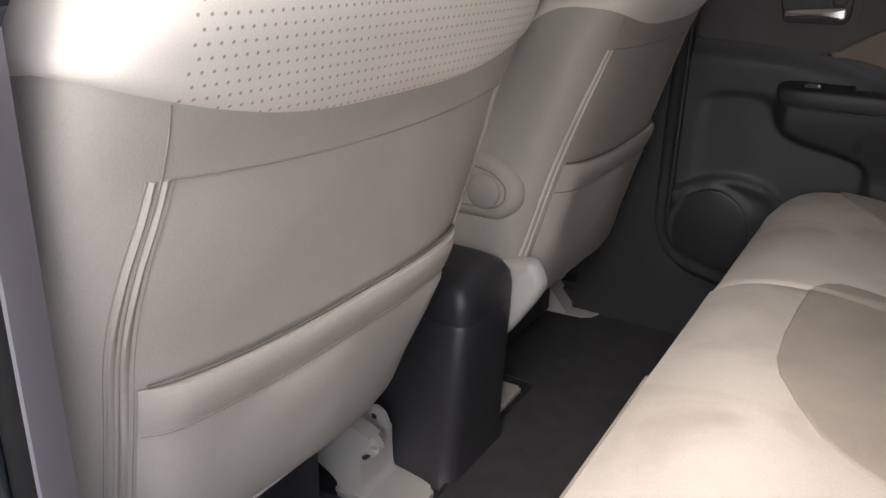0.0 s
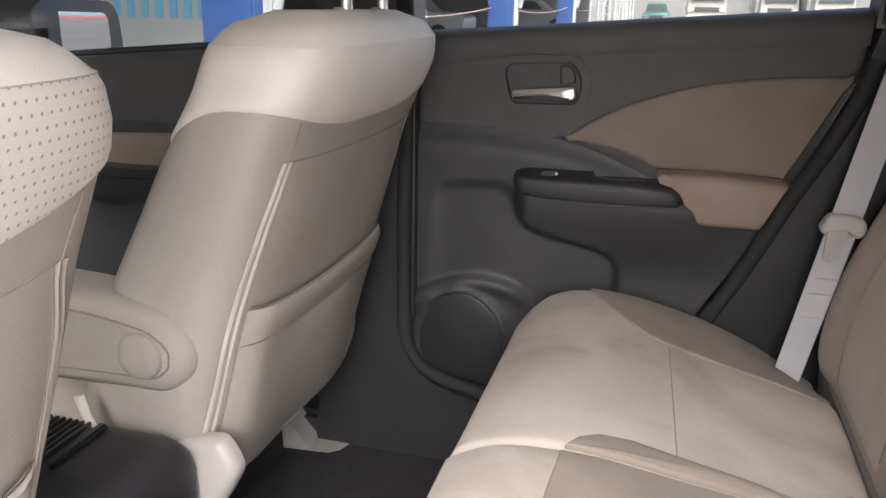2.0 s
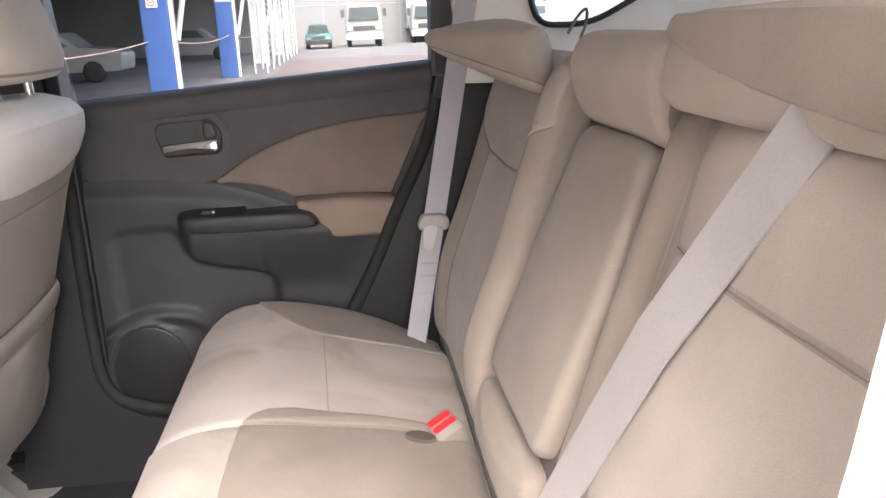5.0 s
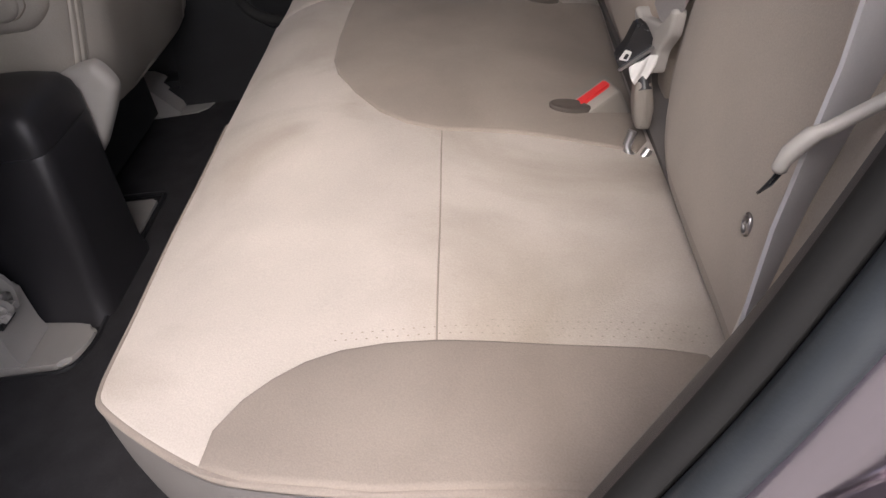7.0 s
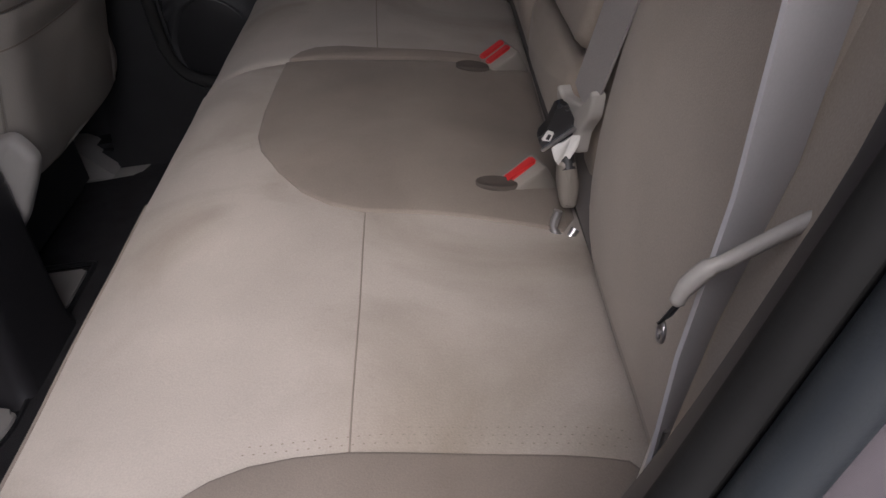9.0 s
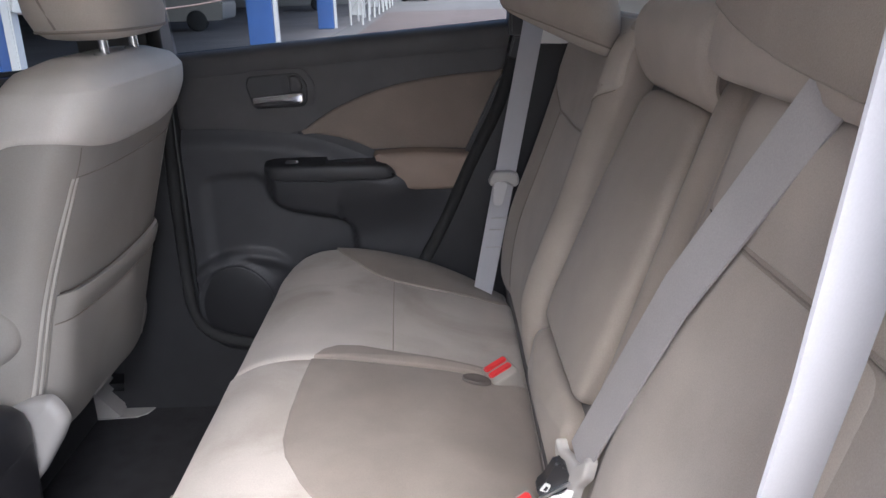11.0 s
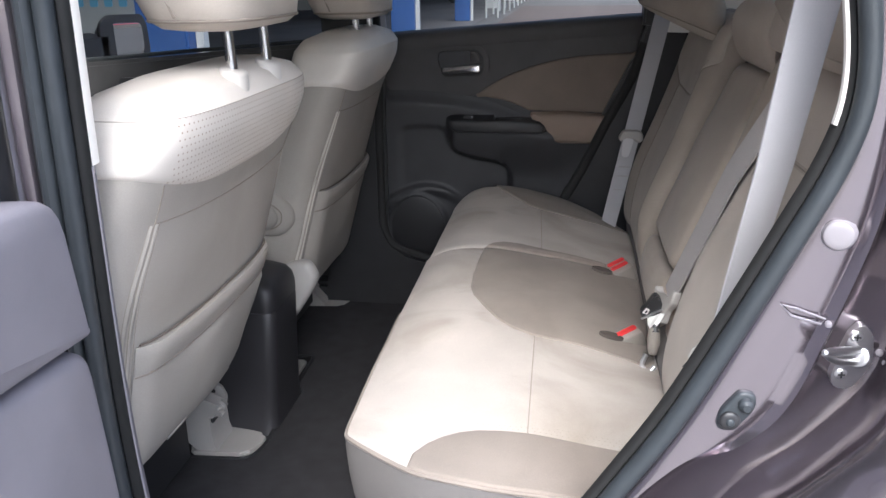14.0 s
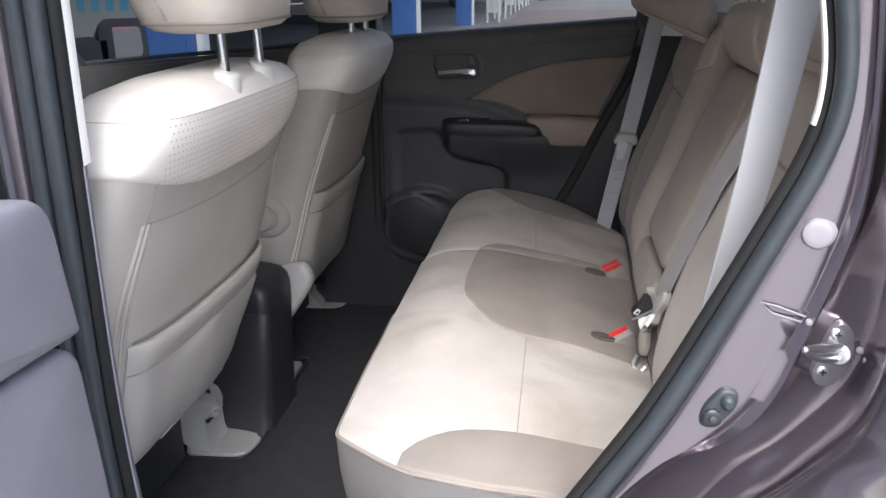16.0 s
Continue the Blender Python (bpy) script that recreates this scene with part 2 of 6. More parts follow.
def loft_faces(rows, cols, closed=True, caps=True):
    fs = []
    for i in range(rows - 1):
        for j in range(cols if closed else cols - 1):
            k = (j + 1) % cols
            fs.append((i * cols + j, i * cols + k, (i + 1) * cols + k, (i + 1) * cols + j))
    if caps:
        fs.append(tuple(range(cols)))
        fs.append(tuple((rows - 1) * cols + j for j in range(cols)))
    return fs


def loft(name, rings, mat, parent=None, label="", closed=True, caps=True, crease=40.0):
    verts = [p for r in rings for p in r]
    return solid(name, verts, loft_faces(len(rings), len(rings[0]), closed, caps), mat, parent, label, True, crease)


def smooth_line(pts, steps=6, closed=False):
    """Catmull-Rom through the points."""
    ps = [Vector(p) for p in pts]
    n = len(ps)
    out = []
    for i in range(n if closed else n - 1):
        a = ps[(i - 1) % n] if closed or i > 0 else ps[0]
        b, c = ps[i], ps[(i + 1) % n]
        d = ps[(i + 2) % n] if closed or i + 2 < n else ps[-1]
        for s in range(steps):
            t = s / steps
            out.append(0.5 * ((2 * b) + (c - a) * t + (2 * a - 5 * b + 4 * c - d) * t * t + (3 * b - a - 3 * c + d) * t ** 3))
    if not closed:
        out.append(ps[-1])
    return out


def dense(pts, step=0.015, closed=True):
    ps = [Vector(p) for p in pts]
    out = []
    for i in range(len(ps) if closed else len(ps) - 1):
        a, b = ps[i], ps[(i + 1) % len(ps)]
        k = max(1, int((b - a).length / step))
        out += [a.lerp(b, s / k) for s in range(k)]
    if not closed:
        out.append(ps[-1])
    return out


def rounded(poly, r, n=4):
    """A 2D polygon with rounded corners."""
    ps = [Vector(p).to_2d() if len(p) > 2 else Vector(p) for p in poly]
    rs = r if isinstance(r, (list, tuple)) else [r] * len(ps)
    out = []
    for i, b in enumerate(ps):
        a, c = ps[i - 1], ps[(i + 1) % len(ps)]
        k = min(rs[i], (a - b).length * 0.45, (c - b).length * 0.45)
        if k <= 1e-5:
            out.append(b.copy())
            continue
        p, q = b + (a - b).normalized() * k, b + (c - b).normalized() * k
        for s in range(n + 1):
            t = s / n
            out.append((1 - t) ** 2 * p + 2 * t * (1 - t) * b + t * t * q)
    return out


def inset(poly, d):
    """A 2D polygon moved inwards by d."""
    n = len(poly)
    area = sum(poly[i][0] * poly[(i + 1) % n][1] - poly[(i + 1) % n][0] * poly[i][1] for i in range(n))
    sgn = 1 if area > 0 else -1
    out = []
    for i in range(n):
        t = poly[(i + 1) % n] - poly[i - 1]
        t = t.normalized() if t.length > 1e-9 else Vector((1, 0))
        out.append(poly[i] + Vector((-t.y, t.x)) * d * sgn)
    return out


def pillow(name, outline, place, mat, parent=None, label="", depth=0.05, r=0.015, puff=0.01, rings=6, taper=0.0, crease=60.0, core=None):
    """A padded slab: outline in (u, v), raised by h along place(u, v, h), with a rolled edge and a puffed middle."""
    o = [Vector(p) for p in outline]
    c = Vector(core) if core else sum(o, Vector((0, 0))) / len(o)
    levels = [(taper, -depth)]
    for s in range(5):
        a = s / 4 * math.pi / 2
        levels.append((r * (1 - math.cos(a)) if s else 0.0, -r + r * math.sin(a)))
    verts = []
    for d, h in levels:
        for p in inset(o, d):
            verts.append(place(p.x, p.y, h))
    edge = inset(o, r)
    for s in range(1, rings):
        k = s / rings
        for p in edge:
            q = p.lerp(c, k)
            verts.append(place(q.x, q.y, puff * (1 - (1 - k) ** 2)))
    n = len(o)
    rows = len(levels) + rings - 1
    faces = loft_faces(rows, n, True, False)
    faces.append(tuple(range(n)))
    verts.append(place(c.x, c.y, puff))
    last = (rows - 1) * n
    for j in range(n):
        faces.append((last + j, last + (j + 1) % n, len(verts) - 1))
    return solid(name, verts, faces, mat, parent, label, True, crease)


def slab(name, poly, y0, y1, mat, parent=None, label="", bevel=0.004, axis="y", crease=35.0):
    """A polygon in (x, z), thick from y0 to y1, with softened edges. axis 'z': (x, y) from z0 to z1; 'x': (y, z) from x0 to x1."""
    bm = bmesh.new()

    def at(p, d):
        return {"y": (p[0], d, p[1]), "z": (p[0], p[1], d), "x": (d, p[0], p[1])}[axis]
    a = [bm.verts.new(at(p, y0)) for p in poly]
    b = [bm.verts.new(at(p, y1)) for p in poly]
    n = len(poly)
    bm.faces.new(a)
    bm.faces.new(b[::-1])
    for i in range(n):
        bm.faces.new((a[i], b[i], b[(i + 1) % n], a[(i + 1) % n]))
    if bevel:
        ed = [e for e in bm.edges if (e.verts[0] in a) == (e.verts[1] in a)]
        bmesh.ops.bevel(bm, geom=ed, offset=bevel, segments=2, affect="EDGES", clamp_overlap=True)
    return part(name, bm, mat, parent, label, True, crease)


def box(name, lo, hi, mat, parent=None, label="", bevel=0.004, segs=2, turn=None):
    bm = bmesh.new()
    bmesh.ops.create_cube(bm, size=1)
    lo, hi = Vector(lo), Vector(hi)
    for v in bm.verts:
        v.co = Vector([(lo[i] + hi[i]) / 2 + v.co[i] * (hi[i] - lo[i]) for i in range(3)])
    if bevel:
        bmesh.ops.bevel(bm, geom=list(bm.edges), offset=bevel, segments=segs, affect="EDGES", clamp_overlap=True)
    if turn is not None:
        bmesh.ops.transform(bm, matrix=turn, verts=bm.verts)
    return part(name, bm, mat, parent, label, True, 50)


def tube(name, pts, r, mat, parent=None, label="", n=8, closed=False, squash=1.0, up=(0, 0, 1)):
    ps = [Vector(p) for p in pts]
    rings = []
    m = len(ps)
    rr = r if isinstance(r, (list, tuple)) else [r] * m
    for i, p in enumerate(ps):
        a = ps[(i - 1) % m] if closed or i > 0 else ps[0]
        b = ps[(i + 1) % m] if closed or i < m - 1 else ps[-1]
        t = (b - a).normalized()
        s = t.cross(Vector(up))
        s = s.normalized() if s.length > 1e-4 else t.orthogonal().normalized()
        q = s.cross(t)
        rings.append([p + rr[i] * (math.cos(k * 2 * math.pi / n) * s + squash * math.sin(k * 2 * math.pi / n) * q) for k in range(n)])
    if closed:
        rings.append(rings[0])
    return loft(name, rings, mat, parent, label, True, not closed, 60)


def disc(name, centre, axis, r, depth, mat, parent=None, label="", n=20, bevel=0.002):
    """A short round with a rolled rim; axis points to its face."""
    c, a = Vector(centre), Vector(axis).normalized()
    s = a.orthogonal().normalized()
    q = a.cross(s)
    rings = []
    for rad, h in ((r, -depth), (r, -bevel), (r - bevel * 0.4, -bevel * 0.4), (r - bevel, 0.0), (r * 0.5, bevel * 0.3)):
        rings.append([c + a * h + rad * (math.cos(k * 2 * math.pi / n) * s + math.sin(k * 2 * math.pi / n) * q) for k in range(n)])
    return loft(name, rings, mat, parent, label, True, True, 50)


def ribbon(name, rows, thick, mat, parent=None, label=""):
    """A flat band: rows of (centre, half-width vector)."""
    rings = []
    for i, (c, h) in enumerate(rows):
        c, h = Vector(c), Vector(h)
        a, b = Vector(rows[max(0, i - 1)][0]), Vector(rows[min(len(rows) - 1, i + 1)][0])
        nrm = (b - a).cross(h).normalized() * thick / 2
        rings.append([c - h - nrm, c - 0.85 * h - 1.25 * nrm, c + 0.85 * h - 1.25 * nrm, c + h - nrm,
                      c + h + nrm, c + 0.85 * h + 1.25 * nrm, c - 0.85 * h + 1.25 * nrm, c - h + nrm])
    return loft(name, rings, mat, parent, label, True, True, 50)


def lerp_rows(rows, n=24):
    out = []
    for s in range(n + 1):
        t = s / n * (len(rows) - 1)
        i = min(int(t), len(rows) - 2)
        k = t - i
        out.append((Vector(rows[i][0]).lerp(Vector(rows[i + 1][0]), k), Vector(rows[i][1]).lerp(Vector(rows[i + 1][1]), k)))
    return out


def curve_at(z, knots):
    """Smoothly interpolated value from (z, value) knots."""
    if z <= knots[0][0]:
        return knots[0][1]
    for (a, p), (b, q) in zip(knots, knots[1:]):
        if z <= b:
            t = (z - a) / (b - a)
            return p + (q - p) * t
    return knots[-1][1]


# ---- ground and yard ----
def ground_sheet():
    xs = [-3000, -200, -60, -20, -3.6, 0, 20, 60, 200, 3000]
    ys = [-3000, -200, -60, -10, 0, 20, 40, 60, 200, 3000]
    v = [(x, y, 0.0) for y in ys for x in xs]
    n = len(xs)
    fcs = [(j * n + i, j * n + i + 1, (j + 1) * n + i + 1, (j + 1) * n + i) for j in range(len(ys) - 1) for i in range(n - 1)]
    return tagged(solid("ground", v, fcs, CONCRETE, None, "", False), "pale sunlit concrete yard", "ground", "", "structure")


ground_sheet()
tagged(solid("pavement", [(-1.7, 6, 0.004), (3.6, 6, 0.004), (3.6, 33, 0.004), (-1.7, 33, 0.004)], [(0, 1, 2, 3)], SLAB, None, "", False), "worn pinkish concrete driveway strip", "pavement", "", "structure")
# added out of view: pale ground that bounces light into cabin and jamb
tagged(solid("bounce_forecourt", [(-20, -14, 0.012), (20, -14, 0.012), (20, -0.75, 0.012), (-20, -0.75, 0.012)], [(0, 1, 2, 3)], BOUNCE_CONCRETE, None, "", False), "unseen pale concrete added to bounce light in at the open doors", "pavement", "", "structure")
tagged(solid("workshop_floor", [(-25, -30, 0.006), (-2.3, -30, 0.006), (-2.3, 46, 0.006), (-25, 46, 0.006)], [(0, 1, 2, 3)], FLOOR_IN, None, "", False), "grey stained concrete floor of the open shed", "floor", "", "structure")


# dark ground out of view, added so that less light bounces up
tagged(solid("road", [(-40, -0.75, 0.009), (40, -0.75, 0.009), (40, 7, 0.009), (-40, 7, 0.009)], [(0, 1, 2, 3)], ASPHALT, None, "", False), "unseen dark asphalt added under the car to cut ground bounce", "road", "", "structure")


# ---- car shell ----
car = thing("car_body", (0, 0, 0.0), "mauve-grey metallic car body with beige and charcoal cabin lining", "car")


def resample(poly, n, c):
    """n points of a closed polygon by their angle round c, which sees all of it."""
    out = []
    m = len(poly)
    for k in range(n):
        a = 2 * math.pi * k / n
        d = Vector((math.cos(a), math.sin(a)))
        best = None
        for i in range(m):
            p, q = Vector(poly[i]) - c, Vector(poly[(i + 1) % m]) - c
            e = q - p
            den = d.x * e.y - d.y * e.x
            if abs(den) < 1e-12:
                continue
            s = (p.x * e.y - p.y * e.x) / den
            t = (p.x * d.y - p.y * d.x) / den
            if s > 0 and -1e-6 <= t <= 1 + 1e-6 and (best is None or s > best):
                best = s
        out.append(c + d * (best or 0.0))
    return out


def frame_panel(name, outer, hole, y0, y1, mat, parent, label="", n=72):
    """A panel in (x, z) with a real opening through it."""
    h = [Vector(p) for p in hole]
    c = sum(h, Vector((0, 0))) / len(h)
    o_, i_ = resample(outer, n, c), resample(hole, n, c)
    rings = [[(p.x, y0, p.y) for p in i_], [(p.x, y0, p.y) for p in o_], [(p.x, y1, p.y) for p in o_], [(p.x, y1, p.y) for p in i_], [(p.x, y0, p.y) for p in i_]]
    return loft(name, rings, mat, parent, label, True, False, 40)


# floor tray, carpet, roof lining
box("floor_pan", (-1.6, -0.78, 0.34), (1.6, 0.78, 0.415), BLACK, car, "", 0.01)
box("carpet", (-1.4, -0.66, 0.414), (0.40, 0.68, 0.430), CARPET, car, "black loop-pile floor carpet", 0.004)
slab("headliner", rounded([(-0.95, -0.66), (1.45, -0.66), (1.45, 0.66), (-0.95, 0.66)], 0.1), 1.555, 1.585, IVORY, car, "ivory roof lining", 0.01, "z")
slab("roof", rounded([(-0.9, -0.70), (1.5, -0.70), (1.5, 0.70), (-0.9, 0.70)], 0.12), 1.59, 1.64, PAINT, car, "", 0.015, "z")

OPENING = [(-0.163, 1.42), (-0.135, 1.49), (-0.04, 1.525), (0.30, 1.53), (0.44, 1.50), (0.503, 1.42), (0.533, 1.30), (0.543, 1.225), (0.532, 1.165),
           (0.497, 1.082), (0.460, 1.000), (0.417, 0.910), (0.371, 0.832), (0.311, 0.735), (0.243, 0.63), (0.16, 0.55), (0.06, 0.515), (-0.06, 0.51), (-0.13, 0.55),
           (-0.160, 0.66), (-0.173, 0.85), (-0.171, 1.10), (-0.167, 1.28)]
LOOP = smooth_line([(x, z, 0) for x, z in OPENING], 5, True)


def sweep_loop(name, profile, mat, parent, label="", side=-1, keep=None):
    """A section of (outward offset, y) carried round the door opening."""
    m = len(LOOP)
    rings = []
    first = 0
    if keep:
        first = next(i for i in range(m) if keep(LOOP[i]) and not keep(LOOP[i - 1]))
    for i in [(first + k) % m for k in range(m)]:
        p = LOOP[i]
        t = (LOOP[(i + 1) % m] - LOOP[i - 1]).normalized()
        o_ = Vector((-t.y, t.x, 0))
        if keep and not keep(p):
            continue
        section = profile(p) if callable(profile) else profile
        rings.append([(p.x + o_.x * d, side * y, p.y + o_.y * d) for d, y in section])
    if not keep:
        rings.append(rings[0])
    return loft(name, rings, mat, parent, label, False, False, 35)


# the loop runs clockwise seen from the outside, so that positive offsets point away from the opening
SEAL = [(0.0095 * math.cos(a), 0.706 + 0.010 * math.sin(a)) for a in [k * math.pi / 6 for k in range(13)]]
sweep_loop("door_seal", SEAL, RUBBER, car, "black rubber door seal round the opening")
sweep_loop("seal_lip", [(-0.0090 + 0.0065 * math.cos(a), 0.690 + 0.0095 * math.sin(a)) for a in [k * math.pi / 6 for k in range(13)]], LIP, car, "matt black lip inside the door seal")
# the rear jamb: a flat face beside the seal, a rolled ridge, the striker's valley and the outer wing's lip
JAMB_SEAL = [(0.470, 1.47), (0.512, 1.41), (0.533, 1.32), (0.540, 1.245), (0.536, 1.185), (0.512, 1.115), (0.487, 1.055), (0.462, 0.995), (0.440, 0.945), (0.421, 0.905), (0.401, 0.868), (0.378, 0.828), (0.345, 0.775), (0.26, 0.64)]
JAMB_RIDGE = [(0.500, 1.50), (0.535, 1.42), (0.556, 1.32), (0.565, 1.235), (0.568, 1.180), (0.566, 1.120), (0.553, 1.060), (0.537, 1.005), (0.521, 0.953), (0.502, 0.918), (0.472, 0.890), (0.436, 0.872), (0.385, 0.815), (0.30, 0.66)]
JAMB_LIP = [(0.545, 1.52), (0.572, 1.43), (0.588, 1.32), (0.592, 1.235), (0.593, 1.180), (0.594, 1.120), (0.595, 1.065), (0.593, 1.015), (0.587, 0.975), (0.575, 0.942), (0.552, 0.911), (0.524, 0.880), (0.470, 0.825), (0.38, 0.68)]


def rear_jamb():
    a_, b_, c_ = [[Vector((p.x, p.y)) for p in smooth_line([(x, z, 0) for x, z in k], 5)] for k in (JAMB_SEAL, JAMB_RIDGE, JAMB_LIP)]
    rings = []
    for p, q, o in zip(a_, b_, c_):
        deep = max(0.0, min(1.0, (1.15 - q.y) / 0.10))
        d = (q - p).normalized()
        e = (o - q).normalized()
        ring = [(p, 0.66), (p, 0.700), (p + d * 0.004, 0.7085)]
        ring += [(p.lerp(q, k), 0.7095 + 0.0042 * math.sin(math.pi * k)) for k in (0.15, 0.3, 0.45, 0.6, 0.74)]
        ring += [(p.lerp(q, 0.86), 0.7095), (q - d * 0.0035, 0.7135), (q, 0.7155), (q + e * 0.003, 0.7135), (q + e * 0.0055, 0.708)]
        low = 0.7155 - 0.040 * deep
        ring += [(q.lerp(o, 0.20) + e * 0.004, 0.702 - 0.018 * deep), (q.lerp(o, 0.36), low + 0.004), (q.lerp(o, 0.60) + e * 0.004, low), (o + e * 0.013 * deep, low + 0.006), (o + e * 0.014 * deep, 0.715 + 0.004 * deep),
                 (o + e * 0.006 * deep, 0.735), (o + e * 0.001, 0.750), (o + e * 0.003, 0.759), (o + e * 0.010, 0.768), (o + e * 0.022, 0.777), (o + e * 0.06, 0.797), (o + e * 0.12, 0.815), (o + e * 0.30, 0.835)]
        rings.append([(v.x, -y, v.y) for v, y in ring])
    return loft("door_jamb", rings, PAINT, car, "mauve-grey painted door jamb", False, False, 50)


rear_jamb()
sweep_loop("hinge_cavity", [(0.043, 0.712), (0.047, 0.690), (0.10, 0.69), (0.12, 0.74), (0.16, 0.75)], BLACK, car, "black hinge cavity", keep=lambda p: p.x < -0.04)
sweep_loop("front_jamb", [(0.010, 0.66), (0.010, 0.700), (0.016, 0.704), (0.026, 0.706), (0.031, 0.716), (0.040, 0.718), (0.045, 0.708), (0.047, 0.690)], PAINT, car, "mauve-grey painted pillar jamb",
           keep=lambda p: p.x < -0.04)
sweep_loop("seal_bead", [(0.020 + 0.009 * math.cos(a), 0.706 + 0.010 * math.sin(a)) for a in [k * math.pi / 5 for k in range(11)]], RUBBER, car, "outer bead of the door seal", keep=lambda p: p.x < -0.04)
# inner trims round the near opening
def arch_section(p):
    k = max(0.0, min(1.0, (p.y - 1.01) / 0.14))
    low_ = [(0.0, 0.695), (-0.008, 0.689), (-0.007, 0.677), (0.001, 0.660), (0.015, 0.640), (0.031, 0.622), (0.048, 0.611), (0.12, 0.606)]
    high = [(0.0, 0.695), (-0.007, 0.689), (-0.007, 0.675), (-0.002, 0.655), (0.004, 0.635), (0.011, 0.620), (0.025, 0.609), (0.12, 0.606)]
    return [(a[0] + (b_[0] - a[0]) * k, a[1] + (b_[1] - a[1]) * k) for a, b_ in zip(low_, high)]


sweep_loop("arch_trim", arch_section, ARCH, car, "dark brown-grey arch trim", keep=lambda p: p.x > 0.2 and p.y < 1.22)
sweep_loop("upper_pillar_trim", [(-0.0135, 0.6990), (-0.0160, 0.6980), (-0.0170, 0.6945), (-0.0160, 0.6900), (0.01, 0.6840)], IVORY, car, "ivory upper pillar trim", keep=lambda p: p.y > 1.186 and p.x > -0.05)
sweep_loop("pillar_trim_upper", [(0.0, 0.699), (-0.012, 0.694), (-0.0155, 0.686), (-0.0125, 0.670), (0.06, 0.655)], IVORY, car, "ivory upper pillar trim", keep=lambda p: p.y > 1.135 and p.x < -0.04)
sweep_loop("pillar_trim_lower", [(0.0, 0.697), (-0.009, 0.696), (-0.014, 0.692), (-0.0165, 0.688), (-0.013, 0.680), (-0.007, 0.670), (0.002, 0.656), (0.06, 0.640)], GREY_TRIM, car, "mauve-grey lower pillar trim", keep=lambda p: p.y < 1.175 and p.x < -0.04)
slab("door_sill", rounded([(-0.2, -0.70), (0.24, -0.70), (0.24, -0.60), (-0.2, -0.62)], 0.02), 0.40, 0.50, SILL, car, "mauve-grey scuffed sill plate", 0.012, "z")
# near side inner quarter lining behind the seat
slab("quarter_lining", [(0.47, 0.45), (1.5, 0.45), (1.5, 1.22), (0.60, 1.22), (0.53, 1.1)], -0.66, -0.64, GREY_TRIM, car, "", 0.003)
frame_panel("quarter_panel", [(0.63, 1.16), (1.55, 1.16), (1.55, 1.58), (0.60, 1.58)], [(0.68, 1.28), (0.78, 1.28), (0.95, 1.37), (0.90, 1.48), (0.64, 1.49)], -0.70, -0.65, GREY_TRIM, car)
box("side_skin", (0.80, -0.86, 0.35), (1.6, -0.84, 1.2), PAINT, car)
# near front door, closed, and its window
box("front_door_skin", (-1.25, -0.80, 0.40), (-0.30, -0.70, 1.14), GREY_TRIM, car, "", 0.02)
box("centre_pillar", (-0.30, -0.775, 0.40), (-0.215, -0.66, 1.56), GREY_TRIM, car, "", 0.01)
solid("front_window_pane", [(-1.2, -0.73, 1.10), (-0.28, -0.73, 1.13), (-0.28, -0.71, 1.55), (-0.85, -0.71, 1.55)], [(0, 1, 2, 3)], GLASS, car, "clear closed front window glass", False)
# dashboard, tail
slab("dashboard", rounded([(-1.62, 0.5), (-1.10, 0.55), (-1.02, 0.80), (-1.08, 0.98), (-1.25, 1.06), (-1.62, 1.02)], 0.05), -0.68, 0.68, BLACK, car, "black dashboard", 0.01)
box("tailgate", (1.50, -0.70, 0.45), (1.56, 0.70, 1.12), IVORY, car, "", 0.02)
box("load_floor", (0.60, -0.64, 0.62), (1.5, 0.64, 0.66), CARPET, car)
for s in (-1, 1):
    tube("windscreen_pillar", [(-1.45, s * 0.70, 1.0), (-1.15, s * 0.68, 1.28), (-0.85, s * 0.64, 1.57)], 0.045, BLACK, car, "", 8)
    box("tail_pillar", (1.42, s * 0.66 - 0.05, 1.1), (1.54, s * 0.66 + 0.05, 1.6), IVORY, car, "", 0.02)

slab("bonnet", [(-2.45, 0.40), (-1.50, 0.40), (-1.48, 1.03), (-1.62, 1.05), (-2.15, 0.99), (-2.38, 0.88), (-2.48, 0.70)], -0.74, 0.74, PAINT, car, "mauve-grey bonnet", 0.05)
solid("windscreen", [(-1.55, -0.66, 1.04), (-1.55, 0.66, 1.04), (-0.92, 0.60, 1.575), (-0.92, -0.60, 1.575)], [(0, 1, 2, 3)], CLEAR, car, "", False).visible_shadow = False
solid("rear_glass", [(1.545, -0.62, 1.11), (1.545, 0.62, 1.11), (1.50, 0.60, 1.56), (1.50, -0.60, 1.56)], [(0, 1, 2, 3)], CLEAR, car, "", False).visible_shadow = False
for s_ in (-1, 1):
    slab("front_wing", [(-2.42, 0.45), (-2.14, 0.45), (-2.05, 0.66), (-1.85, 0.75), (-1.62, 0.70), (-1.42, 0.45), (-1.25, 0.42), (-1.25, 1.04), (-1.55, 1.03), (-2.1, 0.95), (-2.4, 0.84)], s_ * 0.80 - 0.05, s_ * 0.80 + 0.05, PAINT, car, "", 0.02)
for x in (-1.75, 1.0):
    for s in (-1, 1):
        disc("tyre", (x, s * 0.86, 0.34), (0, s, 0), 0.34, 0.2, TYRE, car, "", 28, 0.03)

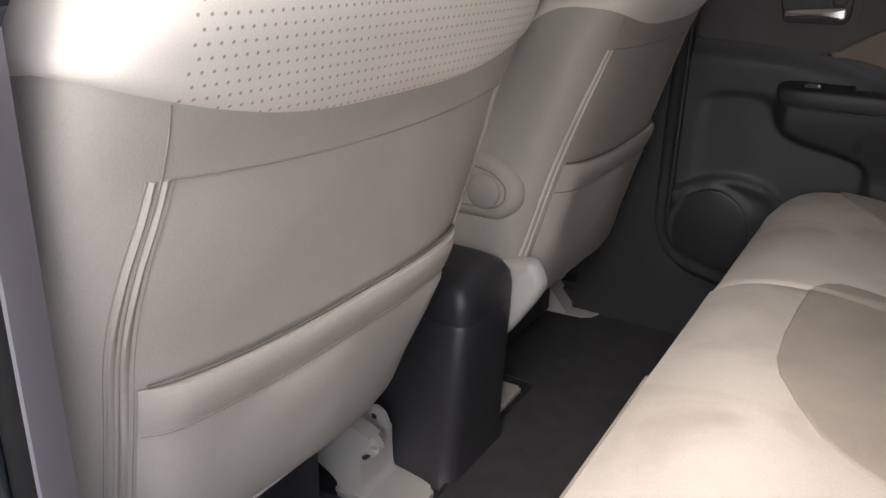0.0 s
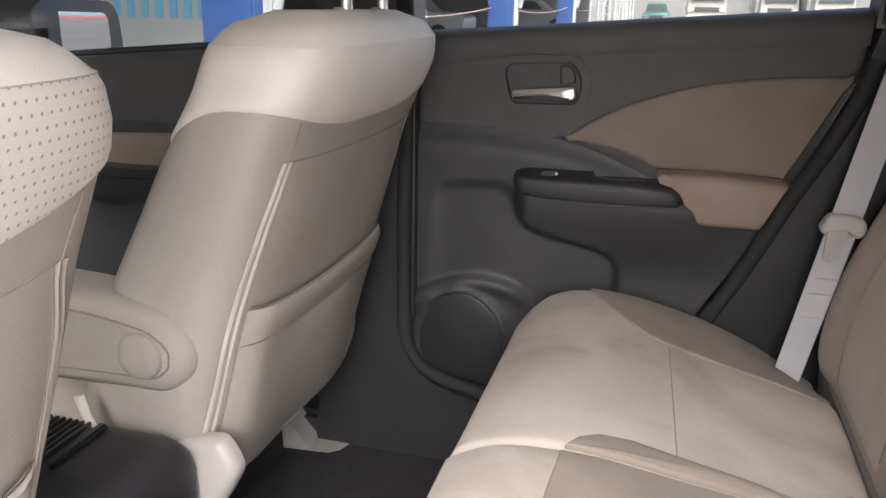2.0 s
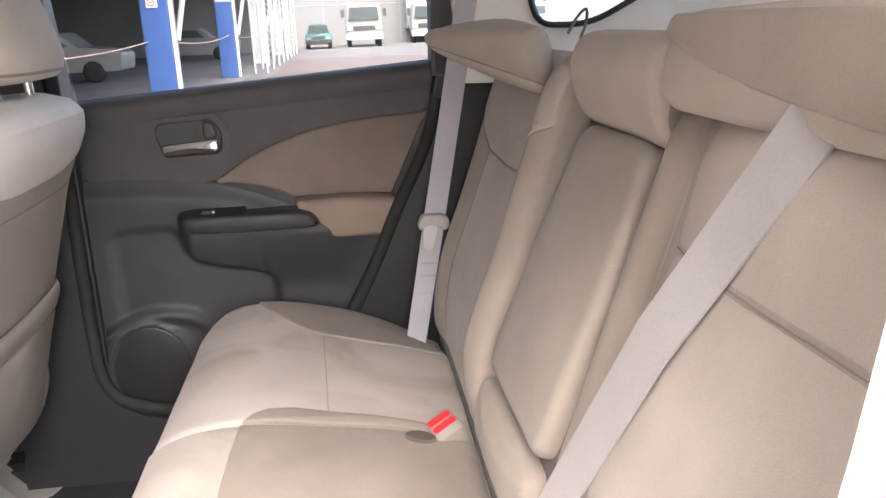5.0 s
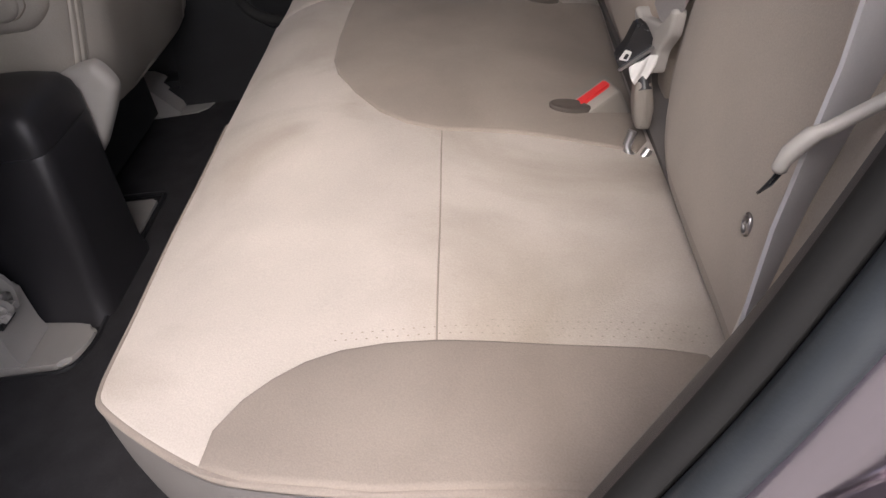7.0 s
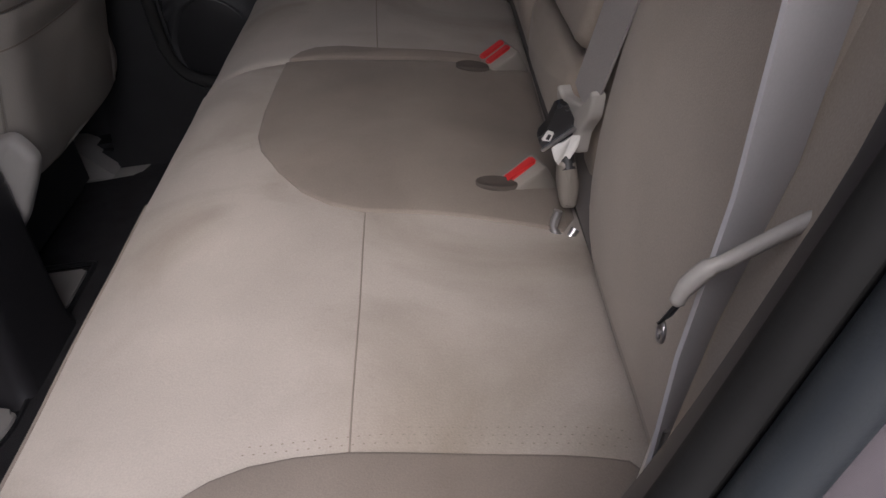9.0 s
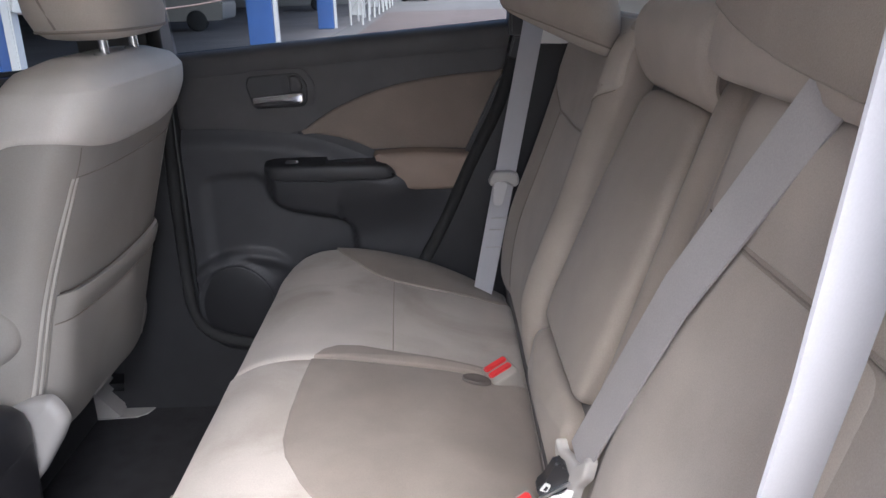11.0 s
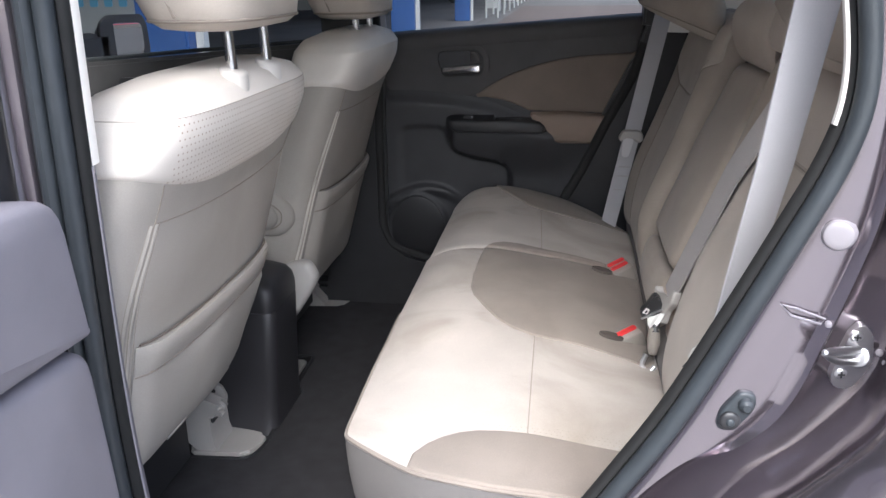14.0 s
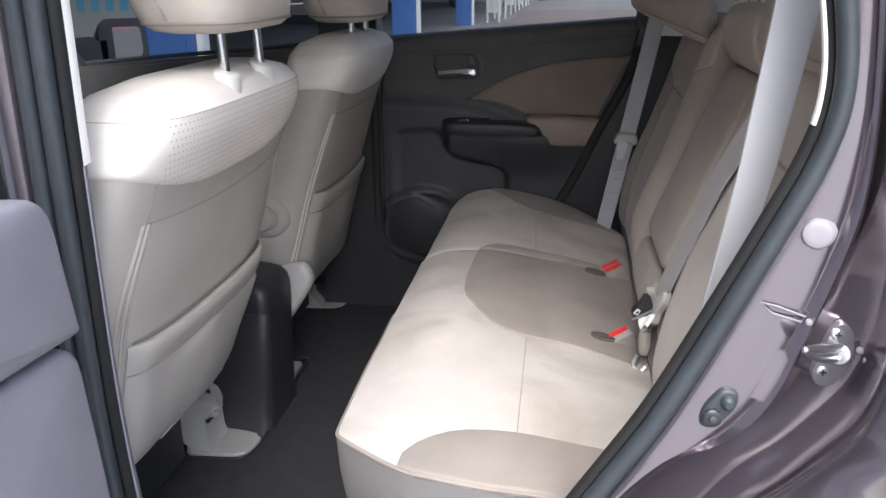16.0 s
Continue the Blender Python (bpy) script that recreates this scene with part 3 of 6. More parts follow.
# far side: pillars, quarter panel with its window
QUARTER = rounded([(0.668, 1.272), (0.765, 1.270), (0.945, 1.362), (0.945, 1.41), (0.87, 1.485), (0.615, 1.495), (0.635, 1.40)], [0.03, 0.04, 0.02, 0.02, 0.03, 0.03, 0.02])
frame_panel("far_quarter_panel", [(0.53, 1.175), (1.5, 1.175), (1.5, 1.57), (0.49, 1.57), (0.50, 1.5)], QUARTER, 0.63, 0.665, IVORY, car, "ivory pillar and quarter lining")
tube("quarter_window_seal", [(p.x, 0.628, p.y) for p in dense(QUARTER, 0.02)], 0.006, RUBBER, car, "", 6, True)
solid("quarter_glass", [(p.x, 0.668, p.y) for p in QUARTER], [tuple(range(len(QUARTER)))], CLEAR, car, "", False).visible_shadow = False
tube("cable", smooth_line([(0.722, 0.622, 1.255), (0.738, 0.612, 1.285), (0.752, 0.608, 1.296), (0.750, 0.605, 1.270), (0.742, 0.608, 1.245), (0.752, 0.612, 1.222)], 5), 0.0028, GREY_TRIM, car, "thin grey cable at the quarter window", 6)
slab("far_quarter_lining", [(0.06, 0.43), (1.5, 0.43), (1.5, 1.19), (0.485, 1.19), (0.455, 1.06), (0.40, 0.95), (0.345, 0.83), (0.285, 0.72), (0.22, 0.61), (0.14, 0.53)], 0.652, 0.715, BLACK, car, "black quarter lining behind the far door", 0.004)
slab("far_load_lining", [(0.66, 0.5), (1.49, 0.5), (1.49, 1.22), (0.66, 1.22)], 0.60, 0.645, IVORY, car, "ivory luggage-space lining", 0.01)
slab("far_centre_pillar", [(-0.235, 0.43), (-0.172, 0.43), (-0.172, 1.17), (-0.185, 1.35), (-0.21, 1.56), (-0.29, 1.56), (-0.26, 1.17)], 0.655, 0.72, BLACK, car, "", 0.008)
slab("far_pillar_trim", [(-0.36, 0.43), (0.06, 0.43), (0.06, 0.545), (-0.02, 0.556), (-0.075, 0.567), (-0.117, 0.577), (-0.140, 0.585), (-0.160, 0.598), (-0.177, 0.617), (-0.188, 0.640), (-0.193, 0.68), (-0.194, 0.90), (-0.190, 1.16), (-0.205, 1.36), (-0.235, 1.56), (-0.34, 1.56), (-0.32, 1.16), (-0.33, 0.6)], 0.635, 0.654, SATIN_BLACK, car, "black centre pillar trim", 0.006)
slab("far_sill", [(-1.3, 0.40), (0.30, 0.40), (0.30, 0.490), (-1.3, 0.490)], 0.640, 0.82, SATIN_BLACK, car, "", 0.012)
box("far_roof_rail", (-0.9, 0.63, 1.515), (1.5, 0.75, 1.59), IVORY, car, "", 0.02)
box("near_roof_rail", (-0.9, -0.70, 1.535), (1.5, -0.63, 1.60), IVORY, car, "", 0.02)
slab("far_backing", [(-1.3, 0.36), (1.5, 0.36), (1.5, 1.16), (-1.3, 1.06)], 0.835, 0.845, BLACK, car, "", 0.0)
slab("far_shut_face", [(0.02, 0.42), (0.62, 0.42), (0.62, 1.19), (0.47, 1.19), (0.40, 1.0), (0.25, 0.70)], 0.716, 0.80, BLACK, car, "", 0.0)
# black frame of the far door's window, at its rear edge
slab("window_rear_frame", [(0.478, 1.19), (0.545, 1.19), (0.545, 1.3), (0.535, 1.42), (0.49, 1.54), (0.43, 1.54), (0.47, 1.42), (0.482, 1.32)], 0.662, 0.74, BLACK, car, "black window frame", 0.006)
tube("far_door_seal", smooth_line([(x, 0.648, z) for x, z in [(-0.192, 1.5), (-0.181, 1.17), (-0.185, 0.9), (-0.186, 0.74), (-0.182, 0.66), (-0.168, 0.625), (-0.146, 0.604), (-0.110, 0.589), (-0.06, 0.577), (0.02, 0.561), (0.10, 0.55), (0.16, 0.56), (0.22, 0.61), (0.285, 0.72), (0.345, 0.83), (0.40, 0.95), (0.455, 1.06), (0.485, 1.15)]], 3), 0.012, TYRE, car, "", 8, up=(0, 1, 0))


# ---- car doors ----
def curve2(pts, steps=5):
    return [Vector((p.x, p.y)) for p in smooth_line([(x, z, 0) for x, z in pts], steps)]


def rear_door(label):
    """The far rear door: lining, cloth insert, armrest, handle, pocket, loudspeaker, window."""
    edge = [(-0.172, 0.50), (-0.172, 1.165), (0.478, 1.212), (0.470, 1.12), (0.40, 0.96), (0.345, 0.84), (0.285, 0.73), (0.22, 0.62), (0.14, 0.54), (0.04, 0.495)]
    d = slab("rear_door", edge, 0.700, 0.79, PLASTIC, car, label, 0.006)
    belt = curve2([(-0.172, 1.028), (-0.06, 1.026), (0.062, 1.012)], 5)
    arch = curve2([(0.062, 1.012), (0.10, 1.040), (0.16, 1.072), (0.25, 1.102), (0.35, 1.118), (0.472, 1.126)], 5)
    top = [Vector(p) for p in ((0.478, 1.182), (-0.172, 1.137))]
    slab("upper_lining", belt + arch[1:] + top, 0.684, 0.72, PLASTIC_UP, d, "soft grey upper lining", 0.007)
    # rounded window sill
    rings = []
    for x, z in ((-0.175, 1.150), (0.0, 1.163), (0.2, 1.178), (0.478, 1.196)):
        rings.append([(x, 0.682 + a, z + b) for a, b in ((0.003, -0.030), (0.0, -0.022), (0, -0.004), (0.002, 0.006), (0.008, 0.013), (0.02, 0.018), (0.036, 0.020), (0.054, 0.019), (0.056, -0.03))])
    loft("window_sill", rings, PLASTIC_UP, d, "", True, True, 50)
    tube("glass_run", [(-0.172, 0.737, 1.168), (0.48, 0.737, 1.214)], 0.003, RUBBER, d)
    pane = [(-0.172, 0.738, 1.16), (0.485, 0.738, 1.205), (0.48, 0.725, 1.40), (0.44, 0.71, 1.54), (-0.20, 0.71, 1.54)]
    solid("window_pane", pane, [(0, 1, 2, 3, 4)], GLASS, d, "clear side window glass", False).visible_shadow = False
    # tan cloth insert
    insert = arch + [Vector(p) for p in ((0.468, 1.10), (0.405, 0.968), (0.30, 0.972), (0.205, 0.972))] + curve2([(0.185, 0.982), (0.14, 0.998), (0.075, 1.009)], 3)
    pillow("cloth_insert", dense(inset([Vector(p) for p in insert], 0.002), 0.02), lambda u, v, h: (u, 0.697 - h, v), TAN, d, "brown-beige cloth insert", 0.012, 0.006, 0.004, 5, core=(0.3, 1.03))
    # rear edge strip
    slab("rear_strip", [(0.455, 1.10), (0.474, 1.125), (0.408, 0.972), (0.378, 0.905), (0.362, 0.905), (0.395, 0.975)], 0.680, 0.705, BLACK, d, "", 0.004)
    # moulded lower lining: shoulder under the crease, hollow of the map pocket, brow over the loudspeaker
    def ramp(v, w_):
        k = max(0.0, min(1.0, v / w_))
        return k * k * (3 - 2 * k)
    CREASE = [(-0.172, 1.028), (-0.06, 1.026), (0.0, 1.021), (0.062, 1.012), (0.10, 1.003), (0.135, 0.991), (0.17, 0.976), (0.20, 0.962), (0.24, 0.952), (0.45, 0.952)]
    REAR = [(0.50, 0.04), (0.54, 0.125), (0.62, 0.207), (0.73, 0.272), (0.84, 0.332), (0.96, 0.388), (1.03, 0.41)]
    HOLLOW = [(-0.145, 0.915), (-0.128, 0.932), (-0.10, 0.939), (-0.03, 0.940), (-0.012, 0.925), (0.0, 0.893), (0.02, 0.876), (0.045, 0.866), (0.08, 0.858), (0.12, 0.850), (0.143, 0.841), (0.157, 0.828), (0.166, 0.80), (0.172, 0.74)]

    def relief(x, z):
        out = 0.010 + 0.014 * ramp(curve_at(x, CREASE) - z, 0.04)
        inside = ramp(curve_at(x, HOLLOW) - z, 0.014) * ramp(0.170 - x, 0.016) * ramp(x + 0.150, 0.03)
        out -= (0.005 + 0.016 * ramp(x + 0.06, 0.2)) * inside
        under = ramp(0.946 - z, 0.012) * (1 - inside) * (1 - ramp(0.925 - z, 0.13 if x > 0.14 else 0.16)) * ramp(x + 0.012, 0.03) * ramp(0.375 - x, 0.15)
        out += 0.036 * under
        brow = 0.782 - 3.4 * (x + 0.062) ** 2 - (9.0 * max(0.0, x + 0.01) ** 2)
        out += 0.013 * ramp(brow - z, 0.016) * ramp(0.05 - x, 0.06) * (1 - 0.6 * ramp(brow - 0.02 - z, 0.02))
        ring = math.hypot((x + 0.092) / 0.080, (z - 0.655) / 0.092)
        out += 0.010 * ramp(1.12 - ring, 0.12) - 0.005 * ramp(0.98 - ring, 0.06)
        return out
    rows = []
    for j in range(81):
        v = j / 80
        xr = curve_at(0.505 + 0.47 * v, REAR)
        rows.append([])
        for i in range(85):
            x = -0.171 + (xr + 0.171) * i / 84
            z = 0.505 + (curve_at(x, CREASE) - 0.507) * v
            rows[-1].append((x, 0.700 - relief(x, z), z))
    loft("lower_lining", rows, PLASTIC, d, "moulded charcoal lower lining with map pocket", False, False, 70)
    # armrest: switch block, tray, grip and tan pad
    rings = []
    for x, zl, zf, zb_, yf in ((-0.008, 0.948, 0.955, 0.961, 0.664), (-0.005, 0.942, 0.957, 0.965, 0.650), (0.003, 0.935, 0.9575, 0.968, 0.640), (0.012, 0.931, 0.958, 0.970, 0.636), (0.03, 0.928, 0.958, 0.971, 0.634), (0.07, 0.926, 0.958, 0.971, 0.633),
                              (0.116, 0.9255, 0.958, 0.971, 0.633), (0.121, 0.9255, 0.958, 0.960, 0.633), (0.20, 0.9255, 0.957, 0.959, 0.634), (0.235, 0.926, 0.954, 0.956, 0.636), (0.246, 0.927, 0.946, 0.948, 0.640), (0.254, 0.929, 0.936, 0.938, 0.648)):
        rings.append([(x, 0.695, zl), (x, yf + 0.005, zl), (x, yf + 0.0015, zl + 0.0015), (x, yf, zl + 0.0055), (x, yf, zf - 0.008), (x, yf + 0.001, zf - 0.004), (x, yf + 0.0035, zf - 0.001), (x, yf + 0.008, zf + 0.0008), (x, 0.695, zb_)])
    loft("armrest", rings, SATIN_BLACK, d, "black armrest with window switch", True, True, 45)
    tube("armrest_lip", [(0.000, 0.646, 0.938), (0.012, 0.637, 0.9305), (0.034, 0.634, 0.9265), (0.12, 0.633, 0.9240), (0.248, 0.640, 0.9250)], 0.0015, PLASTIC, d, "", 6)
    box("window_switch", (0.038, 0.646, 0.958), (0.064, 0.662, 0.9675), SATIN_BLACK, d, "window switch", 0.003)
    box("switch_tip", (0.060, 0.6445, 0.9630), (0.064, 0.648, 0.9675), SATIN, d, "bright switch tip", 0.001)
    slab("pull_cup", rounded([(0.128, 0.662), (0.196, 0.662), (0.190, 0.690), (0.128, 0.690)], 0.010), 0.952, 0.960, PLASTIC, d, "", 0.002, "z")
    pad = rounded([(0.205, 0.972), (0.30, 0.976), (0.404, 0.968), (0.392, 0.93), (0.372, 0.898), (0.262, 0.898), (0.246, 0.915), (0.236, 0.945)], 0.012)
    pillow("elbow_pad", dense(pad, 0.012), lambda u, v, h: (u, 0.650 - h, v), TAN_PAD, d, "tan leatherette elbow pad", 0.05, 0.012, 0.004, 4, core=(0.31, 0.937))
    # inside handle
    cup = rounded([(-0.018, 1.066), (-0.030, 1.112), (-0.024, 1.126), (0.072, 1.131), (0.088, 1.108), (0.086, 1.078), (0.078, 1.068)], 0.010)
    slab("handle_cup", cup, 0.6815, 0.69, PLASTIC, d, "", 0.001)
    bezel = rounded([(-0.030, 1.060), (-0.040, 1.118), (-0.030, 1.137), (0.082, 1.141), (0.104, 1.110), (0.100, 1.072), (0.088, 1.060)], 0.012)
    frame_panel("handle_bezel", bezel, cup, 0.6785, 0.688, PLASTIC_UP, d, "grey handle bezel", 48)
    tube("handle_surround", [(p.x, 0.6785, p.y) for p in dense(cup, 0.008)], 0.0014, BLACK, d, "thin black handle surround", 6, True)
    lever = rounded([(-0.019, 1.0715), (0.076, 1.0725), (0.083, 1.079), (0.081, 1.096), (0.04, 1.0925), (-0.021, 1.087)], 0.005)
    pillow("lever", dense(lever, 0.008), lambda u, v, h: (u, 0.671 - 0.05 * max(0.0, u - 0.0) - h, v), CHROME, d, "polished door lever", 0.01, 0.005, 0.002, 3)
    slab("lever_slot", rounded([(0.040, 1.094), (0.054, 1.095), (0.052, 1.127), (0.038, 1.126)], 0.004), 0.679, 0.684, BLACK, d, "", 0.001)
    pillow("lock_knob", rounded([(0.055, 1.096), (0.080, 1.099), (0.078, 1.114), (0.070, 1.126), (0.055, 1.127)], 0.008), lambda u, v, h: (u, 0.676 - h, v), PLASTIC_UP, d, "", 0.008, 0.004, 0.001, 3)
    # loudspeaker grille, its ring and the brow over it
    rim2 = [Vector((-0.094 + 0.080 * math.cos(a), 0.652 + 0.092 * math.sin(a))) for a in [k * 2 * math.pi / 36 for k in range(36)]]
    pillow("speaker_grille", rim2, lambda u, v, h: (u, 0.6665 - h, v), BLACK, d, "black loudspeaker grille", 0.02, 0.003, 0.004, 4)
    slab("outer_skin", [(x, z - 0.035 if z > 1.1 else z) for x, z in edge], 0.80, 0.86, PAINT, d, "", 0.01)
    return d


rear_door("closed charcoal rear door with tan cloth insert and polished lever")


def far_front_door():
    d = box("front_door", (-1.25, 0.70, 0.45), (-0.262, 0.78, 1.10), PLASTIC, car, "closed charcoal front passenger door", 0.01)
    slab("upper_lining", [(-1.25, 1.0), (-0.27, 1.0), (-0.27, 1.155), (-1.25, 1.075)], 0.68, 0.71, PLASTIC_UP, d, "", 0.01)
    pillow("cloth_insert", dense(rounded([(-0.85, 0.97), (-0.42, 0.99), (-0.30, 1.06), (-0.30, 0.88), (-0.8, 0.86)], 0.03), 0.03), lambda u, v, h: (u, 0.69 - h, v), TAN, d, "", 0.012, 0.006, 0.004, 4)
    box("armrest", (-0.85, 0.63, 0.86), (-0.42, 0.70, 0.92), BLACK, d, "", 0.015)
    slab("switch_bezel", rounded([(-0.92, 1.0), (-0.80, 1.005), (-0.80, 1.06), (-0.92, 1.055)], 0.01), 0.672, 0.69, BLACK, d, "", 0.004)
    box("lever", (-0.90, 0.662, 1.015), (-0.82, 0.675, 1.03), CHROME, d, "", 0.004)
    tube("glass_run", [(-1.25, 0.715, 1.082), (-0.27, 0.715, 1.160)], 0.006, RUBBER, d)
    solid("window_pane", [(-1.2, 0.73, 1.08), (-0.27, 0.73, 1.16), (-0.30, 0.71, 1.54), (-0.85, 0.71, 1.54)], [(0, 1, 2, 3)], GLASS, d, "", False).visible_shadow = False
    box("outer_skin", (-1.25, 0.80, 0.40), (-0.262, 0.86, 1.08), PAINT, d, "", 0.02)
    slab("corner_sail", [(-1.25, 1.07), (-1.02, 1.09), (-1.16, 1.26)], 0.70, 0.72, BLACK, d, "", 0.004)
    rm = rounded([(0.872, 1.062), (1.11, 1.052), (1.148, 1.085), (1.140, 1.175), (1.115, 1.205), (0.90, 1.212), (0.862, 1.18)], 0.028)
    m = pillow("wing_mirror", rm, lambda u, v, h: (-1.09 - h, u, v), BLACK, car, "black door mirror", 0.02, 0.02, 0.07, 5)
    silver = rounded([(0.905, 1.078), (1.062, 1.074), (1.085, 1.10), (1.082, 1.180), (0.885, 1.186), (0.880, 1.12)], 0.02)
    pillow("mirror_glass", silver, lambda u, v, h: (-1.066 + h + 0.10 * (u - 0.98), u, v), MIRROR, m, "silvered glass", 0.006, 0.001, 0.0, 3)
    slab("mirror_foot", [(-1.14, 1.09), (-1.07, 1.09), (-1.07, 1.15), (-1.13, 1.16)], 0.71, 0.91, BLACK, m, "", 0.008)
    return d


far_front_door()


def open_door():
    """The near rear door, swung open on the centre pillar; its lining faces the cabin."""
    a = radians(-84)
    turn = Matrix.Translation((-0.098, -0.822, 0)) @ Matrix.Rotation(a, 4, "Z")

    def put(u, v, h):
        return tuple(turn @ Vector((u, h, v)))
    lower = rounded([(-0.030, 0.52), (-0.016, 0.86), (-0.002, 1.015), (0.80, 1.10), (0.72, 0.80), (0.52, 0.55)], 0.03)
    d = pillow("open_door", dense(lower, 0.03), put, GREY_TRIM, car, "open rear door with mauve-grey lining", 0.06, 0.012, 0.01, 5)
    upper = rounded([(-0.003, 1.022), (0.016, 1.155), (0.80, 1.20), (0.80, 1.11)], [0.01, 0.035, 0.02, 0.01])
    pillow("upper_lining", dense(upper, 0.03), lambda u, v, h: put(u, v, h + 0.006), GREY_TRIM, d, "mauve-grey upper lining", 0.06, 0.010, 0.008, 5)
    sk = [(0.0, 0.45), (0.0, 1.17), (0.85, 1.22), (0.78, 0.80), (0.55, 0.48)]
    vs = [put(u, v, -0.07) for u, v in sk] + [put(u, v, -0.12) for u, v in sk]
    n = len(sk)
    solid("outer_skin", vs, [tuple(range(n)), tuple(range(2 * n - 1, n - 1, -1))] + [(i, n + i, n + (i + 1) % n, (i + 1) % n) for i in range(n)], PAINT, d, "mauve-grey painted skin", False)
    fr = [(0.02, 1.14), (0.01, 1.54), (0.62, 1.50), (0.82, 1.21)]
    for p, q in zip(fr, fr[1:]):
        tube("window_frame", [put(*p, -0.05), put(*q, -0.05)], 0.022, BLACK, d, "", 8)
    tube("frame_seal", [put(0.055, 1.15, -0.03), put(0.045, 1.52, -0.03)], 0.010, RUBBER, d, "", 8)
    solid("window_pane", [put(0.03, 1.17, -0.06), put(0.80, 1.20, -0.06), put(0.6, 1.50, -0.06), put(0.03, 1.52, -0.06)], [(0, 1, 2, 3)], GLASS, d, "", False).visible_shadow = False
    return d


open_door()

# door hardware on the near jamb
d_ = disc("jamb_cap", (0.533, -0.7225, 1.105), (-0.15, -1, 0.1), 0.0125, 0.008, PLUG, car, "round mauve-grey jamb cap", 24, 0.0012)
disc("cap_rim", (0.533, -0.7135, 1.105), (-0.15, -1, 0.1), 0.0185, 0.006, GREY_TRIM, d_, "", 24, 0.005)
g_ = pillow("door_stop", dense(rounded([(0.452, 0.9118), (0.4683, 0.9095), (0.486, 0.934), (0.486, 0.9495), (0.4712, 0.9525), (0.4549, 0.9303)], 0.009), 0.006), lambda u, v, h: (u, -0.719 - h, v), RUBBER, car, "black rubber door stop", 0.008, 0.003, 0.001, 3)
disc("stop_ring", (0.4638, -0.7235, 0.9229), (0, -1, 0), 0.0095, 0.003, BLACK, g_, "", 20, 0.002)
disc("stop_stud", (0.4638, -0.7265, 0.9229), (0, -1, 0), 0.004, 0.003, RUBBER, g_, "", 14, 0.001)
disc("stop_knob", (0.4764, -0.727, 0.9399), (0, -1, 0), 0.0068, 0.008, RUBBER, g_, "", 18, 0.003)
st_ = slab("striker", rounded([(0.577, 1.012), (0.588, 1.001), (0.591, 0.972), (0.576, 0.945), (0.561, 0.945), (0.556, 0.957), (0.561, 0.978), (0.568, 1.000)], 0.005), -0.6865, -0.676, STEEL, car, "bare metal door striker", 0.0012)
for x, z in ((0.5735, 0.9985), (0.5650, 0.9600)):
    disc("screw", (x, -0.6875, z), (0, -1, 0), 0.0062, 0.003, SATIN, st_, "cross-head screw", 18, 0.0016)
    for q in (0, 1):
        box("screw_slot", (x - (0.0032 if q else 0.0007), -0.6892, z - (0.0007 if q else 0.0032)), (x + (0.0032 if q else 0.0007), -0.6885, z + (0.0007 if q else 0.0032)), BLACK, st_, "", 0.0)
# the loop: two legs that meet in a flattened tip, and its foot collar
for dz, r_ in ((0.0055, 0.0042), (-0.0055, 0.0036)):
    tube("striker_loop", smooth_line([(0.578, -0.684, 0.979 + dz), (0.566, -0.700, 0.985 + dz), (0.549, -0.720, 0.994 + dz * 0.9), (0.537, -0.733, 1.001 + dz * 0.5), (0.529, -0.741, 1.006)], 4), [r_] * 10 + [r_ * 0.9] * 3 + [r_ * 0.75] * 3 + [0.0018], SATIN, st_, "bright wire loop", 8)
disc("loop_collar", (0.577, -0.688, 0.979), (-0.5, -0.8, 0.3), 0.0105, 0.005, SATIN, st_, "", 18, 0.002)
for x, z in ((0.593, 0.985), (0.600, 0.975)):
    disc("small_plug", (x, -0.692, z), (-0.3, -1, 0), 0.0032, 0.004, PLUG, car, "", 12, 0.001)
k_ = tube("jamb_clip", [(0.496, -0.7165, 1.039), (0.506, -0.7165, 1.029), (0.531, -0.7165, 1.022), (0.534, -0.7165, 1.027), (0.509, -0.7165, 1.036)], 0.0012, GREY_TRIM, car, "small raised clip on the jamb", 6, True)
disc("clip_stud", (0.537, -0.719, 1.022), (-0.2, -1, 0), 0.003, 0.005, GREY_TRIM, k_, "", 10, 0.001)

# ---- rear bench ----
def profile(knots):
    """A table of heights from front to rear, smoothed through its knots."""
    line = smooth_line([(x, z, 0) for x, z in knots], 8)
    return [(p.x, p.y) for p in line]


